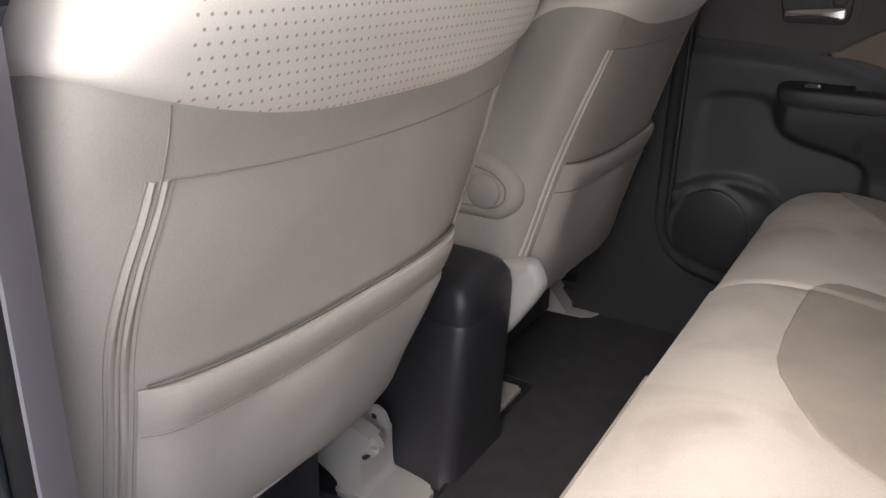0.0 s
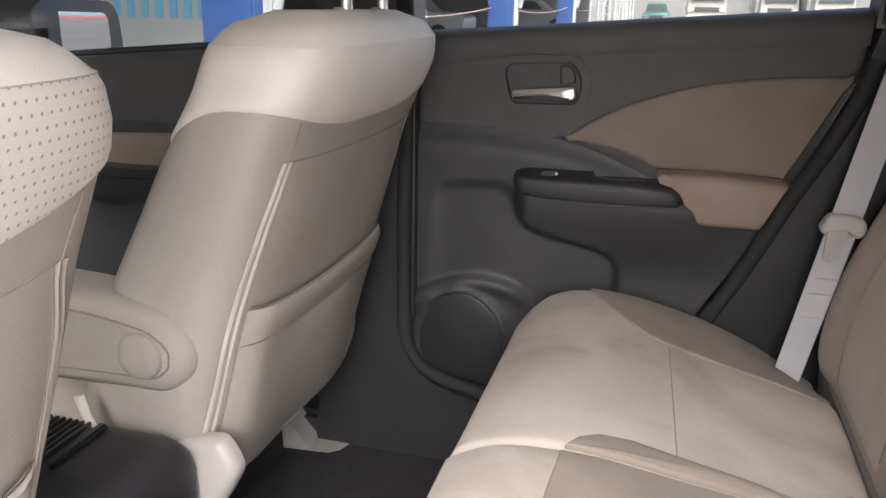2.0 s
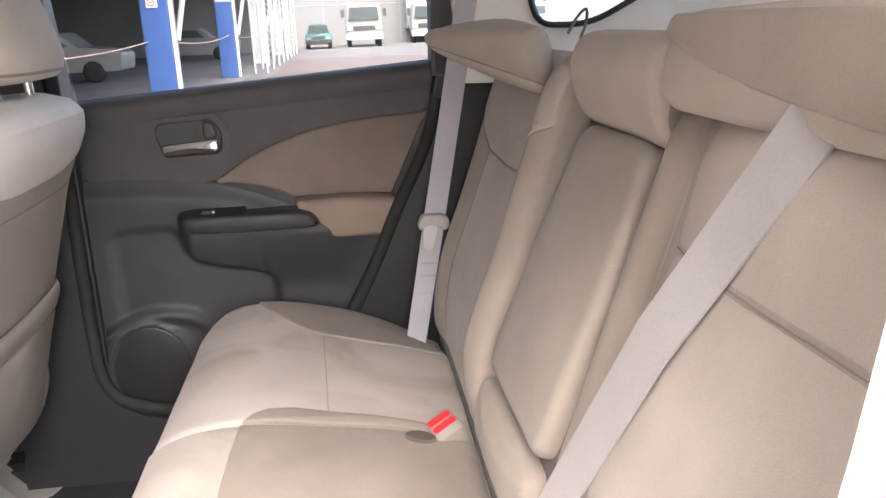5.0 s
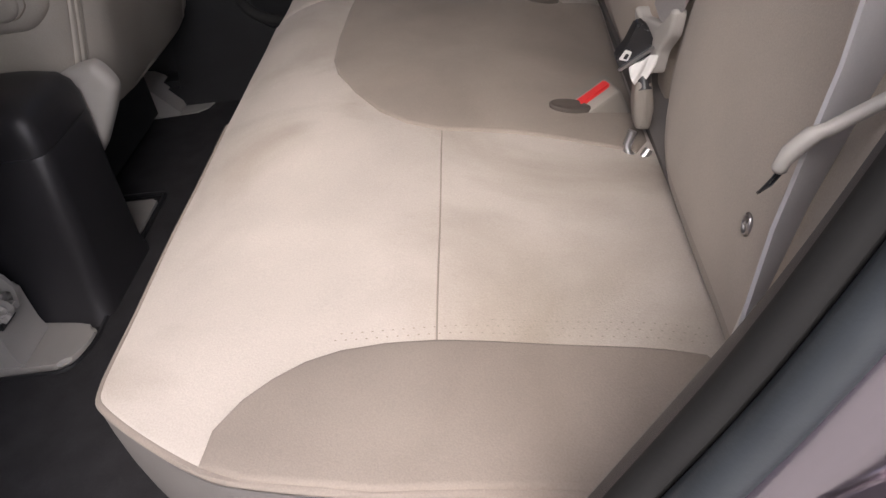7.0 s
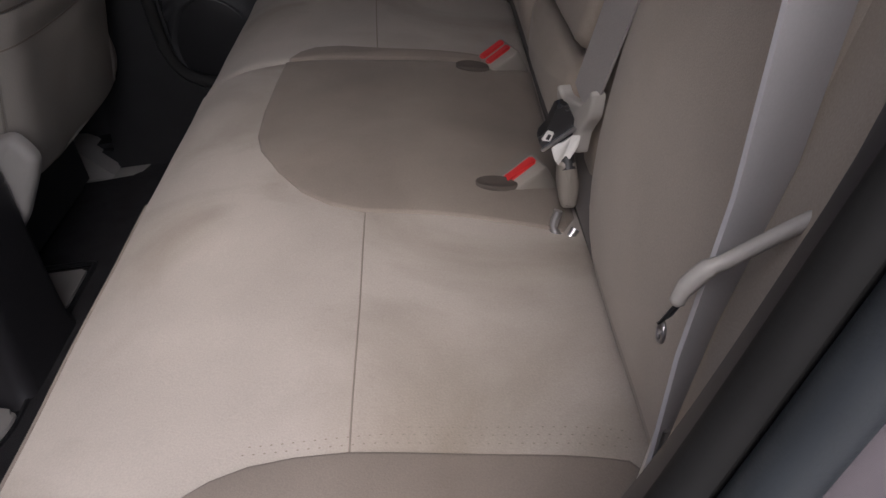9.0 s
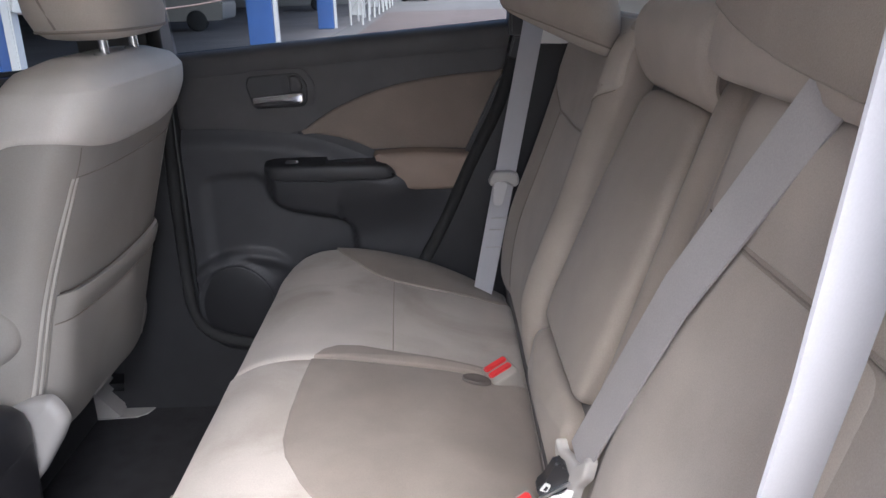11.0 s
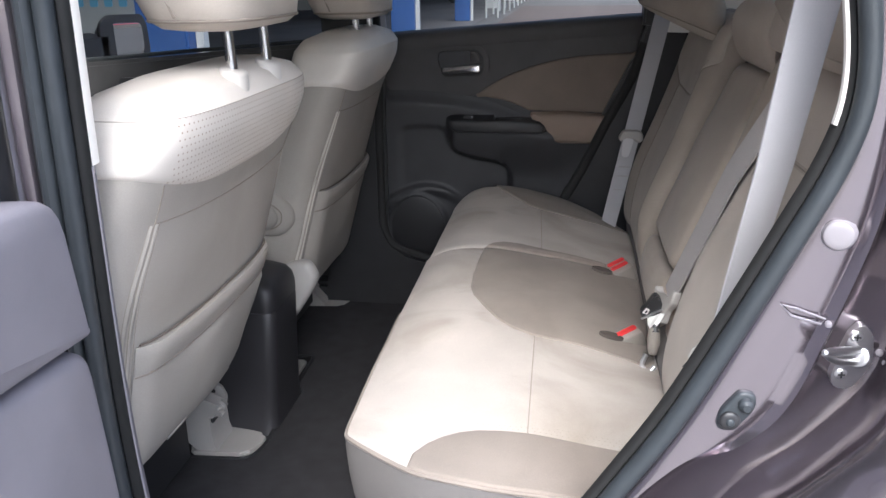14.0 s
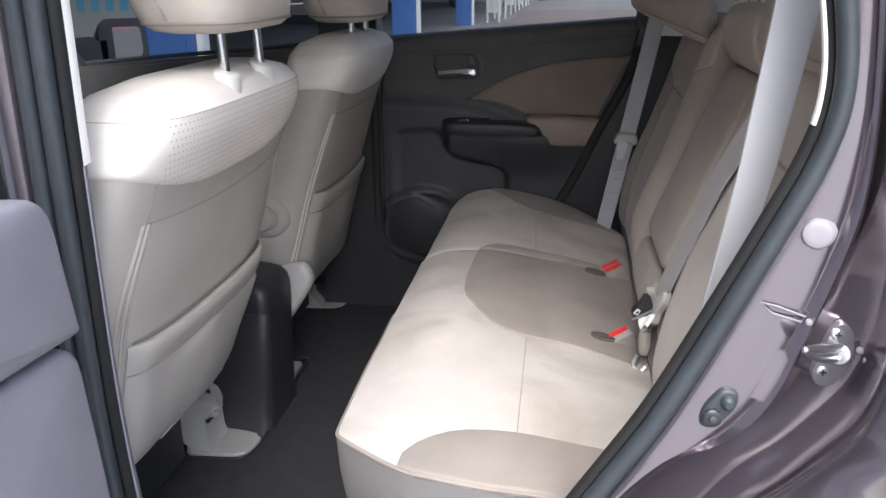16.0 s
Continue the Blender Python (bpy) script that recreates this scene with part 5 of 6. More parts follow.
ribbon("webbing", belt_rows([((0.542, -0.600, 1.40), (0.0215, 0.004, 0.0)), ((0.527, -0.594, 1.29), (0.0215, 0.005, 0.0)), ((0.511, -0.578, 1.127), (0.0195, 0.009, 0.0)), ((0.486, -0.566, 0.96), (0.0160, 0.010, 0)), ((0.462, -0.566, 0.88), (0.0115, 0.010, 0)), ((0.447, -0.568, 0.82), (0.0070, 0.008, 0)), ((0.434, -0.570, 0.775), (0.004, 0.006, 0))], None, 30), 0.0022, BELT, near_belt, "pale grey webbing")
tube("belt_stay", smooth_line([(0.447, -0.583, 0.9165), (0.451, -0.583, 0.925), (0.460, -0.583, 0.933), (0.466, -0.583, 0.935), (0.478, -0.584, 0.942), (0.500, -0.588, 0.956)], 4), [0.0022] + [0.0036] * 3 + [0.0042] * 5 + [0.0034] * 12, PALE, near_belt, "pale plastic belt stay", 8)
tube("stay_wire", [(0.448, -0.582, 0.916), (0.441, -0.581, 0.9055), (0.4405, -0.580, 0.9045), (0.4465, -0.579, 0.9075), (0.4505, -0.580, 0.9145)], 0.0007, BLACK, near_belt, "dark wire clip", 6)
tube("tongue", [(0.447, -0.571, 0.83), (0.438, -0.572, 0.80), (0.429, -0.572, 0.772)], [0.0035, 0.0028, 0.002], SATIN, near_belt, "metal tongue", 6)

centre_belt = thing("seat_belt", (0.45, -0.2, 0.78), "grey centre seat belt clipped in beside the buckle", "seat belt", "rear belts")
A, B_ = Vector((0.474, -0.190, 0.830)), Vector((0.606, -0.418, 1.275))
gw = (Vector((0.22, -0.97, 0.13)) * 0.95 + Vector((0.70, -0.68, 0.15)) * 0.05).normalized()
gl = (B_ - A).normalized()
side_ = (gw - gl * gw.dot(gl)).normalized() * -0.0215
ribbon("webbing", lerp_rows([(A, side_), (A.lerp(B_, 0.5) + Vector((-0.014, -0.004, 0.004)), side_), (B_, side_)], 20), 0.0022, BELT_GREY, centre_belt, "grey webbing")
gl = (gl - gw * gl.dot(gw)).normalized()
gt = gw.cross(gl)
gm = Matrix.Translation((0.470, -0.190, 0.828)) @ Matrix((gw, gl, gt)).transposed().to_4x4()


def grip_shape():
    return rounded([(-0.040, 0.008), (-0.037, -0.006), (-0.018, -0.020), (-0.010, -0.042), (0.012, -0.042), (0.018, -0.020), (0.036, -0.002), (0.040, 0.018), (0.032, 0.020), (0.026, 0.004), (-0.026, 0.002), (-0.034, 0.010)], 0.006)


pillow("tongue_grip", dense(grip_shape(), 0.006), lambda u, v, h: tuple(gm @ Vector((u, v, 0.006 + h))), PALE, centre_belt, "pale plastic tongue grip", 0.012, 0.004, 0.001, 3, core=(0.0, -0.012))
body_ = rounded([(0.451, 0.837), (0.460, 0.832), (0.465, 0.817), (0.459, 0.807), (0.436, 0.794), (0.430, 0.806), (0.440, 0.816)], 0.004)
slab("buckle_body", body_, -0.204, -0.188, BLACK, centre_belt, "black buckle", 0.003)
slab("buckle_edge", rounded([(0.4320, 0.7965), (0.4340, 0.7945), (0.4655, 0.8125), (0.4640, 0.8150)], 0.0008), -0.207, -0.2042, SATIN, centre_belt, "bare metal edge", 0.0006)
tag_ = rounded([(0.441, 0.800), (0.449, 0.803), (0.459, 0.8085), (0.467, 0.809), (0.465, 0.799), (0.455, 0.785), (0.448, 0.779), (0.443, 0.788)], 0.0015)
pillow("maker_tag", dense(tag_, 0.003), lambda u, v, h: (u, -0.2115 - h - 0.0016 * math.sin((u - v * 0.5) * 520), v), TAG, centre_belt, "crumpled white cloth tag", 0.001, 0.0004, 0.0012, 5, core=(0.455, 0.797))
slab("small_tag", rounded([(0.4335, 0.8060), (0.4395, 0.8145), (0.4450, 0.8115), (0.4410, 0.8035)], 0.001), -0.2062, -0.2044, TAG, centre_belt, "small white label", 0.0004)
slab("tag_print", rounded([(0.4370, 0.8070), (0.4400, 0.8112), (0.4425, 0.8098), (0.4398, 0.8055)], 0.0006), -0.2068, -0.2063, BLACK, centre_belt, "", 0.0)
tube("buckle_stalk", [(0.455, -0.196, 0.805), (0.455, -0.203, 0.790), (0.455, -0.212, 0.776)], [0.009, 0.0075, 0.007], BLACK, centre_belt, "", 10)
pillow("anchor_sleeve", dense(rounded([(0.4470, 0.786), (0.4620, 0.785), (0.4645, 0.757), (0.4600, 0.735), (0.4460, 0.737), (0.4445, 0.759)], 0.005), 0.005), lambda u, v, h: (u, -0.216 - h, v), PALE_TAUPE, centre_belt, "", 0.018, 0.006, 0.001, 4)
tube("anchor_hook", smooth_line([(0.442, -0.228, 0.745), (0.436, -0.232, 0.728), (0.446, -0.236, 0.718), (0.456, -0.232, 0.726)], 4), 0.004, SATIN, centre_belt, "steel anchor hook", 8)
bolt = thing("anchor_bolt", (0.485, -0.44, 0.78), "steel child-seat anchor ring in the backrest", "bolt")
tube("ring", [Vector(on_pad(-0.498 + 0.0048 * math.cos(a), 0.088 + 0.0062 * math.sin(a), 0.0012)) for a in [k * math.pi / 8 for k in range(16)]], 0.0014, STEEL, bolt, "", 6, True)
disc("bolt_head", on_pad(-0.498, 0.088, 0.002), (-1, 0, 0.33), 0.0030, 0.006, STEEL, bolt)


# ---- front seats ----
BACK_X = [(0.54, -0.290), (0.62, -0.262), (0.72, -0.237), (0.88, -0.195), (1.045, -0.150), (1.10, -0.125), (1.14, -0.105), (1.17, -0.100), (1.19, -0.110), (1.204, -0.140)]
FRONT_X = [(0.54, -0.47), (0.80, -0.425), (0.92, -0.375), (1.04, -0.310), (1.12, -0.262), (1.17, -0.252), (1.19, -0.238), (1.204, -0.205)]
HALF_W = [(0.54, 0.195), (0.62, 0.215), (0.75, 0.232), (0.95, 0.244), (1.05, 0.246), (1.12, 0.240), (1.165, 0.222), (1.19, 0.190), (1.204, 0.130)]


def cover_edge(a):
    """Height of the shoulder cover's lower edge round the backrest, by angle from straight back."""
    side = abs(math.sin(a))
    if WIDE > 1.01:
        return 1.073 + 0.045 * math.sqrt(side * side + 0.012) - 0.05 * max(0.0, -math.cos(a))
    return 1.083 + 0.032 * math.sqrt(side * side + 0.012) - 0.05 * max(0.0, -math.cos(a))


def side_grow(z, side):
    """The backrests are not alike left and right: side is -1 towards the near door, 1 towards the far one."""
    if WIDE > 1.01:
        if side < 0:
            return 0.018
        k = max(0.0, min(1.0, (0.84 - z) / 0.10))
        return -0.048 * k * k * (3 - 2 * k)
    return 0.062 * bell(z, 0.672, 0.055) if side > 0 else 0.026 * bell(z, 0.80, 0.13)


def seat_ring(cy, z, grow=0.0, n=144, power=4.2, ease=0.0):
    out = []
    for k in range(n):
        a = 2 * math.pi * k / n
        c, s = math.cos(a), math.sin(a)
        e = 2 / power
        zz = z + (cover_edge(a) - 1.104) * ease
        xb, xf, w_ = curve_at(zz, BACK_X) + grow, curve_at(zz, FRONT_X) - grow, curve_at(zz, HALF_W) * WIDE + grow
        w_ += side_grow(zz, 1 if s > 0 else -1)
        out.append(((xb + xf) / 2 + (xb - xf) / 2 * math.copysign(abs(c) ** e, c), cy + w_ * math.copysign(abs(s) ** e, s), zz))
    return out


def seat_rear(cy, u, z, off=0.0, power=4.2):
    """A point of the backrest's rear face: u across from its middle."""
    xb, xf, w_ = curve_at(z, BACK_X), curve_at(z, FRONT_X), curve_at(z, HALF_W) * WIDE
    w_ += side_grow(z, 1 if u > 0 else -1)
    d = (xb - xf) / 2
    k = max(0.0, 1 - abs(min(0.999, abs(u) / w_)) ** power) ** (1 / power)
    return Vector(((xb + xf) / 2 + d * k + off, cy + u, z))


def front_seat(cy, label, armrest=0):
    global WIDE
    WIDE = 1.0 if armrest else 1.06
    seams = {
        -1: [(0.54, 0.200), (0.71, 0.222), (0.80, 0.226), (0.88, 0.223), (0.98, 0.208), (1.055, 0.194), (1.11, 0.204)] if armrest else [(0.54, 0.208), (0.72, 0.225), (0.85, 0.233), (0.93, 0.238), (0.985, 0.234), (1.05, 0.223), (1.11, 0.230)],
        1: [(0.54, 0.165), (0.71, 0.190), (0.86, 0.195), (0.98, 0.200), (1.055, 0.203), (1.11, 0.215)] if armrest else [(0.54, 0.150), (0.72, 0.168), (0.80, 0.196), (0.88, 0.216), (0.985, 0.221), (1.05, 0.209), (1.11, 0.216)]}
    seams = {k: [(p.x, p.y) for p in smooth_line([(a, b, 0) for a, b in v], 6)] for k, v in seams.items()}
    pipe = PIPING if armrest else VINYL
    top_seam = 1.054 if armrest else 1.049
    s = thing("front_seat", (-0.4, cy, 0.43), label, "car seat", "front seats")
    zb = 0.640 if armrest else 0.682
    zs = [zb, zb + 0.006] + [zb + 0.02 + (1.104 - zb - 0.02) * k / 30 for k in range(31)]
    loft("backrest", [seat_ring(cy, z, -0.012 if i == 0 else -0.003 if i == 1 else 0.0, ease=max(0.0, (z - 1.0) / 0.104)) for i, z in enumerate(zs)], VINYL, s, "beige leatherette backrest shell", True, True, 60)
    # upper cloth wraps over the shoulders; the needle-holed band lies below the plain top
    zs = [1.098, 1.103, 1.112, 1.124, 1.136, 1.148, 1.160, 1.170]
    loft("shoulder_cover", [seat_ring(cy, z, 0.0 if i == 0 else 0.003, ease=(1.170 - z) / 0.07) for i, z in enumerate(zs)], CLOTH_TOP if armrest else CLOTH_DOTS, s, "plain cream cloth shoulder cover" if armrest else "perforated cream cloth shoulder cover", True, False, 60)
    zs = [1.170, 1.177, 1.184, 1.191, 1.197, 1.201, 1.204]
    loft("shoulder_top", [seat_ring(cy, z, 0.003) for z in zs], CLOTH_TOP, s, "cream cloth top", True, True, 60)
    if not armrest:
        tube("yoke_seam", [Vector(p) + Vector((0, 0, 0.0005)) for p in seat_ring(cy, 1.170, 0.0030)], 0.0006, INSERT, s, "", 5, True)
    # seams of the back panel
    for sg in (-1, 1):
        line = [zb + 0.012 + (top_seam - zb - 0.012) * k / 24 for k in range(25)]
        for o, r_, off, mat, nm in ((-0.0095, 0.0004, 0.0002, THREAD, "stitch_line"), (0.0095, 0.0004, 0.0002, THREAD, "stitch_line"), (-0.0044, 0.0042, -0.0027, pipe, "piping"), (0.0044, 0.0042, -0.0027, pipe, "piping"), (0.0, 0.0007, 0.0002, THREAD, "side_seam")):
            tube(nm, [seat_rear(cy, sg * curve_at(z, seams[sg]) + o, z, off) for z in line], r_, mat, s, "", 6)
        tube("short_seam", [seat_rear(cy, sg * curve_at(z, seams[sg]), z, 0.0004) for z in (top_seam, 1.075, 1.096)], 0.0008, THREAD, s, "", 5)
    tube("cross_seam", [seat_rear(cy, (curve_at(top_seam, seams[1]) if k > 12 else curve_at(top_seam, seams[-1])) * (k - 12) / 12, top_seam - (0.013 if WIDE > 1.01 else 0.006) * math.cos((k - 12) / 12 * 1.5), 0.0003) for k in range(25)], 0.0008, THREAD, s, "", 5)
    # map pocket: a loose flap, its hem and the slack folds
    def flap(u, z, lim, o):
        edge = min(1.0, (lim - abs(u)) / 0.02)
        sag = -0.010 * (1 - (u / lim) ** 2) * max(0.0, (z - 0.75) / 0.13)
        wave = 0.003 * math.sin(u * 27 + z * 14 + cy * 7) * (1 if z < 0.84 else 0.15)
        return seat_rear(cy, u, z + sag, 0.0012 + (o + wave) * max(0.10, edge))

    def limit(z, side):
        return curve_at(z, seams[side]) - 0.011

    def pocket_row(z, at, o, m, trim=1.0):
        out = []
        for k in range(m + 1):
            f_ = 2 * k / m - 1
            lim = limit(z, 1 if f_ > 0 else -1)
            out.append(flap(lim * f_ * trim, at, lim, o))
        return out
    rows, m = [], 30
    for z, o in ((zb + 0.010, 0.002), (zb + 0.018, 0.005), (0.715, 0.009), (0.75, 0.011), (0.80, 0.011), (0.838, 0.011), (0.845, 0.009), (0.852, 0.012), (0.870, 0.014), (0.882, 0.014), (0.888, 0.011), (0.889, 0.005), (0.886, 0.001)):
        rows.append(pocket_row(z, z, o, m))
    loft("map_pocket", rows, VINYL, s, "slack map pocket", False, False, 60)
    # a dark tube draws the shade in the pocket's mouth
    tube("pocket_gap_shade", pocket_row(0.889, 0.8905, 0.004, 24, 0.97), 0.0013, SEAM, s, "", 6)
    tube("pocket_hem", pocket_row(0.845, 0.845, 0.0095, 30, 0.99), 0.0012, THREAD, s, "", 5)
    tube("bottom_hem", [seat_rear(cy, -0.11 + 0.22 * k / 20, zb + 0.006, -0.002) for k in range(21)], 0.003, VINYL, s, "", 6)
    # cushion in front of the backrest and its cover
    pillow("cushion", dense(rounded([(-0.90, cy - 0.24), (-0.38, cy - 0.23), (-0.38, cy + 0.23), (-0.90, cy + 0.24)], 0.06), 0.03), lambda u, v, h: (u, v, 0.715 + h), CLOTH, s, "cream cloth cushion", 0.09, 0.04, 0.015, 5)
    box("seat_frame", (-0.86, cy - 0.19, 0.47), (-0.35, cy + 0.15, 0.63), BLACK, s, "", 0.02)
    # plastic hinge covers and rails
    for sy in ((-1,) if armrest else ()):
        y = cy + sy * 0.205
        hinge = rounded([(-0.40, 0.715), (-0.335, 0.722), (-0.281, 0.734), (-0.230, 0.742), (-0.217, 0.725), (-0.209, 0.702), (-0.225, 0.671), (-0.262, 0.615), (-0.295, 0.580), (-0.38, 0.590), (-0.41, 0.65)], 0.010)
        pillow("hinge_cover", dense(hinge, 0.012), lambda u, v, h, y=y, sy=sy: (u + 0.004, y + sy * (h + 0.047), v + 0.004), PALE, s, "pale plastic hinge cover", 0.022, 0.014, 0.004, 5, core=(-0.300, 0.670))
        box("rail", (-0.85, y - 0.022, 0.43), (-0.36, y + 0.022, 0.47), BLACK, s, "", 0.005)
    return s


def rail_foot(y, label, hook):
    f_ = thing("seat_rail_foot", (-0.34, y, 0.43), label, "rail cover", "rail covers")
    if hook:
        foot = rounded([(-0.40, y - 0.010), (-0.383, y - 0.015), (-0.287, y - 0.009), (-0.268, y + 0.030), (-0.269, y + 0.062), (-0.30, y + 0.072), (-0.40, y + 0.085)], 0.012)
        slab("base", foot, 0.430, 0.443, PALE, f_, "pale plastic floor cover", 0.005, "z")
        arch = rounded([(-0.54, 0.535), (-0.54, 0.492), (-0.49, 0.488), (-0.436, 0.476), (-0.402, 0.460), (-0.384, 0.441), (-0.342, 0.441), (-0.350, 0.458), (-0.352, 0.500), (-0.352, 0.526), (-0.392, 0.532)], [0.01, 0.01, 0.02, 0.02, 0.02, 0.004, 0.006, 0.01, 0.01, 0.006, 0.01])
        slab("riser", arch, y - 0.010, y + 0.070, PALE, f_, "", 0.005)
        nose = rounded([(-0.54, 0.532), (-0.36, 0.523), (-0.332, 0.519), (-0.316, 0.531), (-0.322, 0.547), (-0.352, 0.560), (-0.54, 0.585)], 0.014)
        slab("cover_nose", nose, y - 0.018, y + 0.010, PALE, f_, "", 0.012)
        bracket = rounded([(-0.374, 0.530), (-0.374, 0.560), (-0.357, 0.568), (-0.342, 0.560), (-0.333, 0.538), (-0.340, 0.508), (-0.360, 0.502)], 0.006)
        frame_panel("bracket", bracket, [(-0.353, 0.521), (-0.343, 0.521), (-0.341, 0.535), (-0.352, 0.537)], y + 0.036, y + 0.042, PALE, f_, "pale metal bracket with holes", 36)
        disc("bracket_rivet", (-0.360, y + 0.0355, 0.549), (0, -1, 0), 0.005, 0.004, BLACK, f_, "", 14, 0.001)
        box("spring", (-0.366, y - 0.004, 0.500), (-0.346, y + 0.034, 0.521), BLACK, f_, "", 0.003)
        return f_
    if hook is None:
        flat = rounded([(-0.44, y - 0.055), (-0.292, y - 0.055), (-0.294, y + 0.055), (-0.44, y + 0.055)], 0.008)
        slab("base", flat, 0.430, 0.437, PALE, f_, "pale plastic floor cover", 0.003, "z")
        tube("bound_edge", [(p.x, p.y, 0.439) for p in dense(rounded([(-0.455, y - 0.068), (-0.280, y - 0.068), (-0.282, y + 0.068), (-0.455, y + 0.068)], 0.010), 0.03)], 0.0042, BLACK, f_, "black bound edge of the mat cut-out", 6, True)
        return f_
    foot = rounded([(-0.50, y - 0.045), (-0.40, y - 0.050), (-0.300, y - 0.042), (-0.278, y + 0.02), (-0.285, y + 0.060), (-0.50, y + 0.060)], 0.012)
    slab("base", foot, 0.430, 0.440, PALE, f_, "pale plastic floor cover", 0.004, "z")
    ridge = rounded([(-0.48, 0.44), (-0.345, 0.44), (-0.375, 0.475), (-0.40, 0.505), (-0.48, 0.515)], 0.01)
    slab("riser", ridge, y - 0.045, y + 0.04, PALE, f_, "", 0.008)
    return f_


PALE_GUIDE = material("pale guide plastic", (0.60, 0.57, 0.53), 0.45, vary=0.05, scale=14, bump=0.1)


def headrest(cy, label, drop, bx=0.0):
    h = thing("headrest", (-0.14, cy, 1.2), label, "headrest", "front headrests")
    rings = []
    for z, hw, x0, x1 in ((1.262, 0.085, -0.185, -0.105), (1.266, 0.112, -0.205, -0.085), (1.276, 0.126, -0.218, -0.074), (1.30, 0.134, -0.228, -0.072), (1.35, 0.135, -0.235, -0.085), (1.41, 0.128, -0.240, -0.105), (1.45, 0.112, -0.238, -0.125), (1.468, 0.085, -0.230, -0.145), (1.474, 0.05, -0.215, -0.165)):
        row = []
        for k in range(36):
            a = 2 * math.pi * k / 36
            c, s_ = math.cos(a), math.sin(a)
            row.append(((x0 + x1) / 2 + (x1 - x0) / 2 * math.copysign(abs(c) ** 0.6, c) + 0.25 * drop + bx, cy + hw * math.copysign(abs(s_) ** 0.55, s_), z - drop))
        rings.append(row)
    loft("pad", rings, INSERT, h, "beige cloth pad", True, True, 70)
    tube("bottom_seam", [(p[0] * 1.0 + 0.0, p[1], p[2]) for p in rings[2]], 0.0022, THREAD, h, "", 5, True)
    for sgn in (-1, 1):
        tube("side_seam", [((-0.185 if z < 1.3 else -0.20) + 0.03 + bx, cy + sgn * 0.999 * w_, z - drop) for z, w_ in ((1.28, 0.128), (1.32, 0.135), (1.38, 0.132), (1.43, 0.121))], 0.002, THREAD, h, "", 5)
    for y in (cy - 0.061, cy + 0.061):
        tube("post", [(-0.118 + bx, y, 1.19), (-0.120 + bx, y, 1.24), (-0.123 + bx, y, 1.29)], 0.0072, CHROME, h, "chromed post", 12)
        oval = [Vector((-0.117 + bx + 0.017 * math.cos(a), y + 0.023 * math.sin(a))) for a in [k * 2 * math.pi / 24 for k in range(24)]]
        pillow("post_guide", oval, lambda u, v, q: (u, v, 1.2045 - 0.25 * (u + 0.117 - bx) + q), PALE_GUIDE, h, "pale plastic guide", 0.025, 0.005, 0.001, 3)
    return h


WIDE = 1.0
DRV, PAS = -0.360, 0.372
front_seat(DRV, "driver's seat in beige leatherette and cream cloth")
pas_seat = front_seat(PAS, "passenger seat in beige leatherette with folding armrest", 1)
headrest(DRV + 0.008, "beige cloth headrest on chromed posts of the driver's seat", 0.010)
headrest(PAS + 0.022, "beige cloth headrest on chromed posts of the passenger seat", 0.036, -0.032)
rail_foot(-0.130, "pale plastic seat rail cover beside the console", True)
rail_foot(0.215, "flat pale rail cover let into the floor mat beside the console", None)
rail_foot(-0.535, "flat pale rail cover let into the floor mat beside the sill", None)
rail_foot(0.64, "pale plastic seat rail cover near the far sill", False)
ARM = rounded([(-0.547, 0.818), (-0.482, 0.796), (-0.322, 0.801), (-0.274, 0.801), (-0.243, 0.828), (-0.242, 0.868), (-0.275, 0.897), (-0.346, 0.911), (-0.547, 0.922)], 0.034)
arm = pillow("armrest", dense(ARM, 0.010), lambda u, v, h: (u, 0.100 - h, v), VINYL, pas_seat, "beige folding armrest", 0.06, 0.020, 0.001, 5)
tube("rim_welt", [(p.x, 0.0995, p.y) for p in dense(inset([Vector(q) for q in ARM], 0.022), 0.012)], 0.0012, THREAD, arm, "", 5, True)
disc("pivot_cap", (-0.300, 0.0935, 0.848), (0, -1, 0), 0.027, 0.012, VINYL, arm, "round pivot cap", 28, 0.005)
stalk = thing("buckle_stalk", (-0.36, 0.085, 0.73), "pale plastic front belt stalk between seat and console", "belt stalk")
tube("stalk", [(-0.343, 0.085, 0.722), (-0.352, 0.085, 0.742), (-0.366, 0.086, 0.772), (-0.374, 0.087, 0.796)], [0.0085, 0.0075, 0.0065, 0.0075], PALE_GUIDE, stalk, "", 10, False, 0.5, (0, 1, 0))

# ---- centre console ----
CONSOLE = material("black console plastic", (0.027, 0.026, 0.029), 0.42, vary=0.08, scale=20, grain=0.08, grain_scale=1500, bump=0.2)
con = thing("centre_console", (-0.4, 0, 0.43), "charcoal plastic centre console between the front seats", "console")
def console_rings(rows):
    out = []
    for z, x1, hw, rr in rows:
        out.append([(p.x, p.y + 0.042, z) for p in rounded([(-0.75, -hw), (x1, -hw), (x1, hw), (-0.75, hw)], [0.01, rr, rr, 0.01], 7)])
    return out


loft("body", console_rings([(0.43, -0.255, 0.098, 0.030), (0.445, -0.257, 0.092, 0.030), (0.47, -0.258, 0.087, 0.030), (0.52, -0.256, 0.083, 0.026), (0.60, -0.252, 0.079, 0.025), (0.685, -0.247, 0.077, 0.025), (0.690, -0.249, 0.075, 0.025)]), CONSOLE, con, "", True, True, 50)
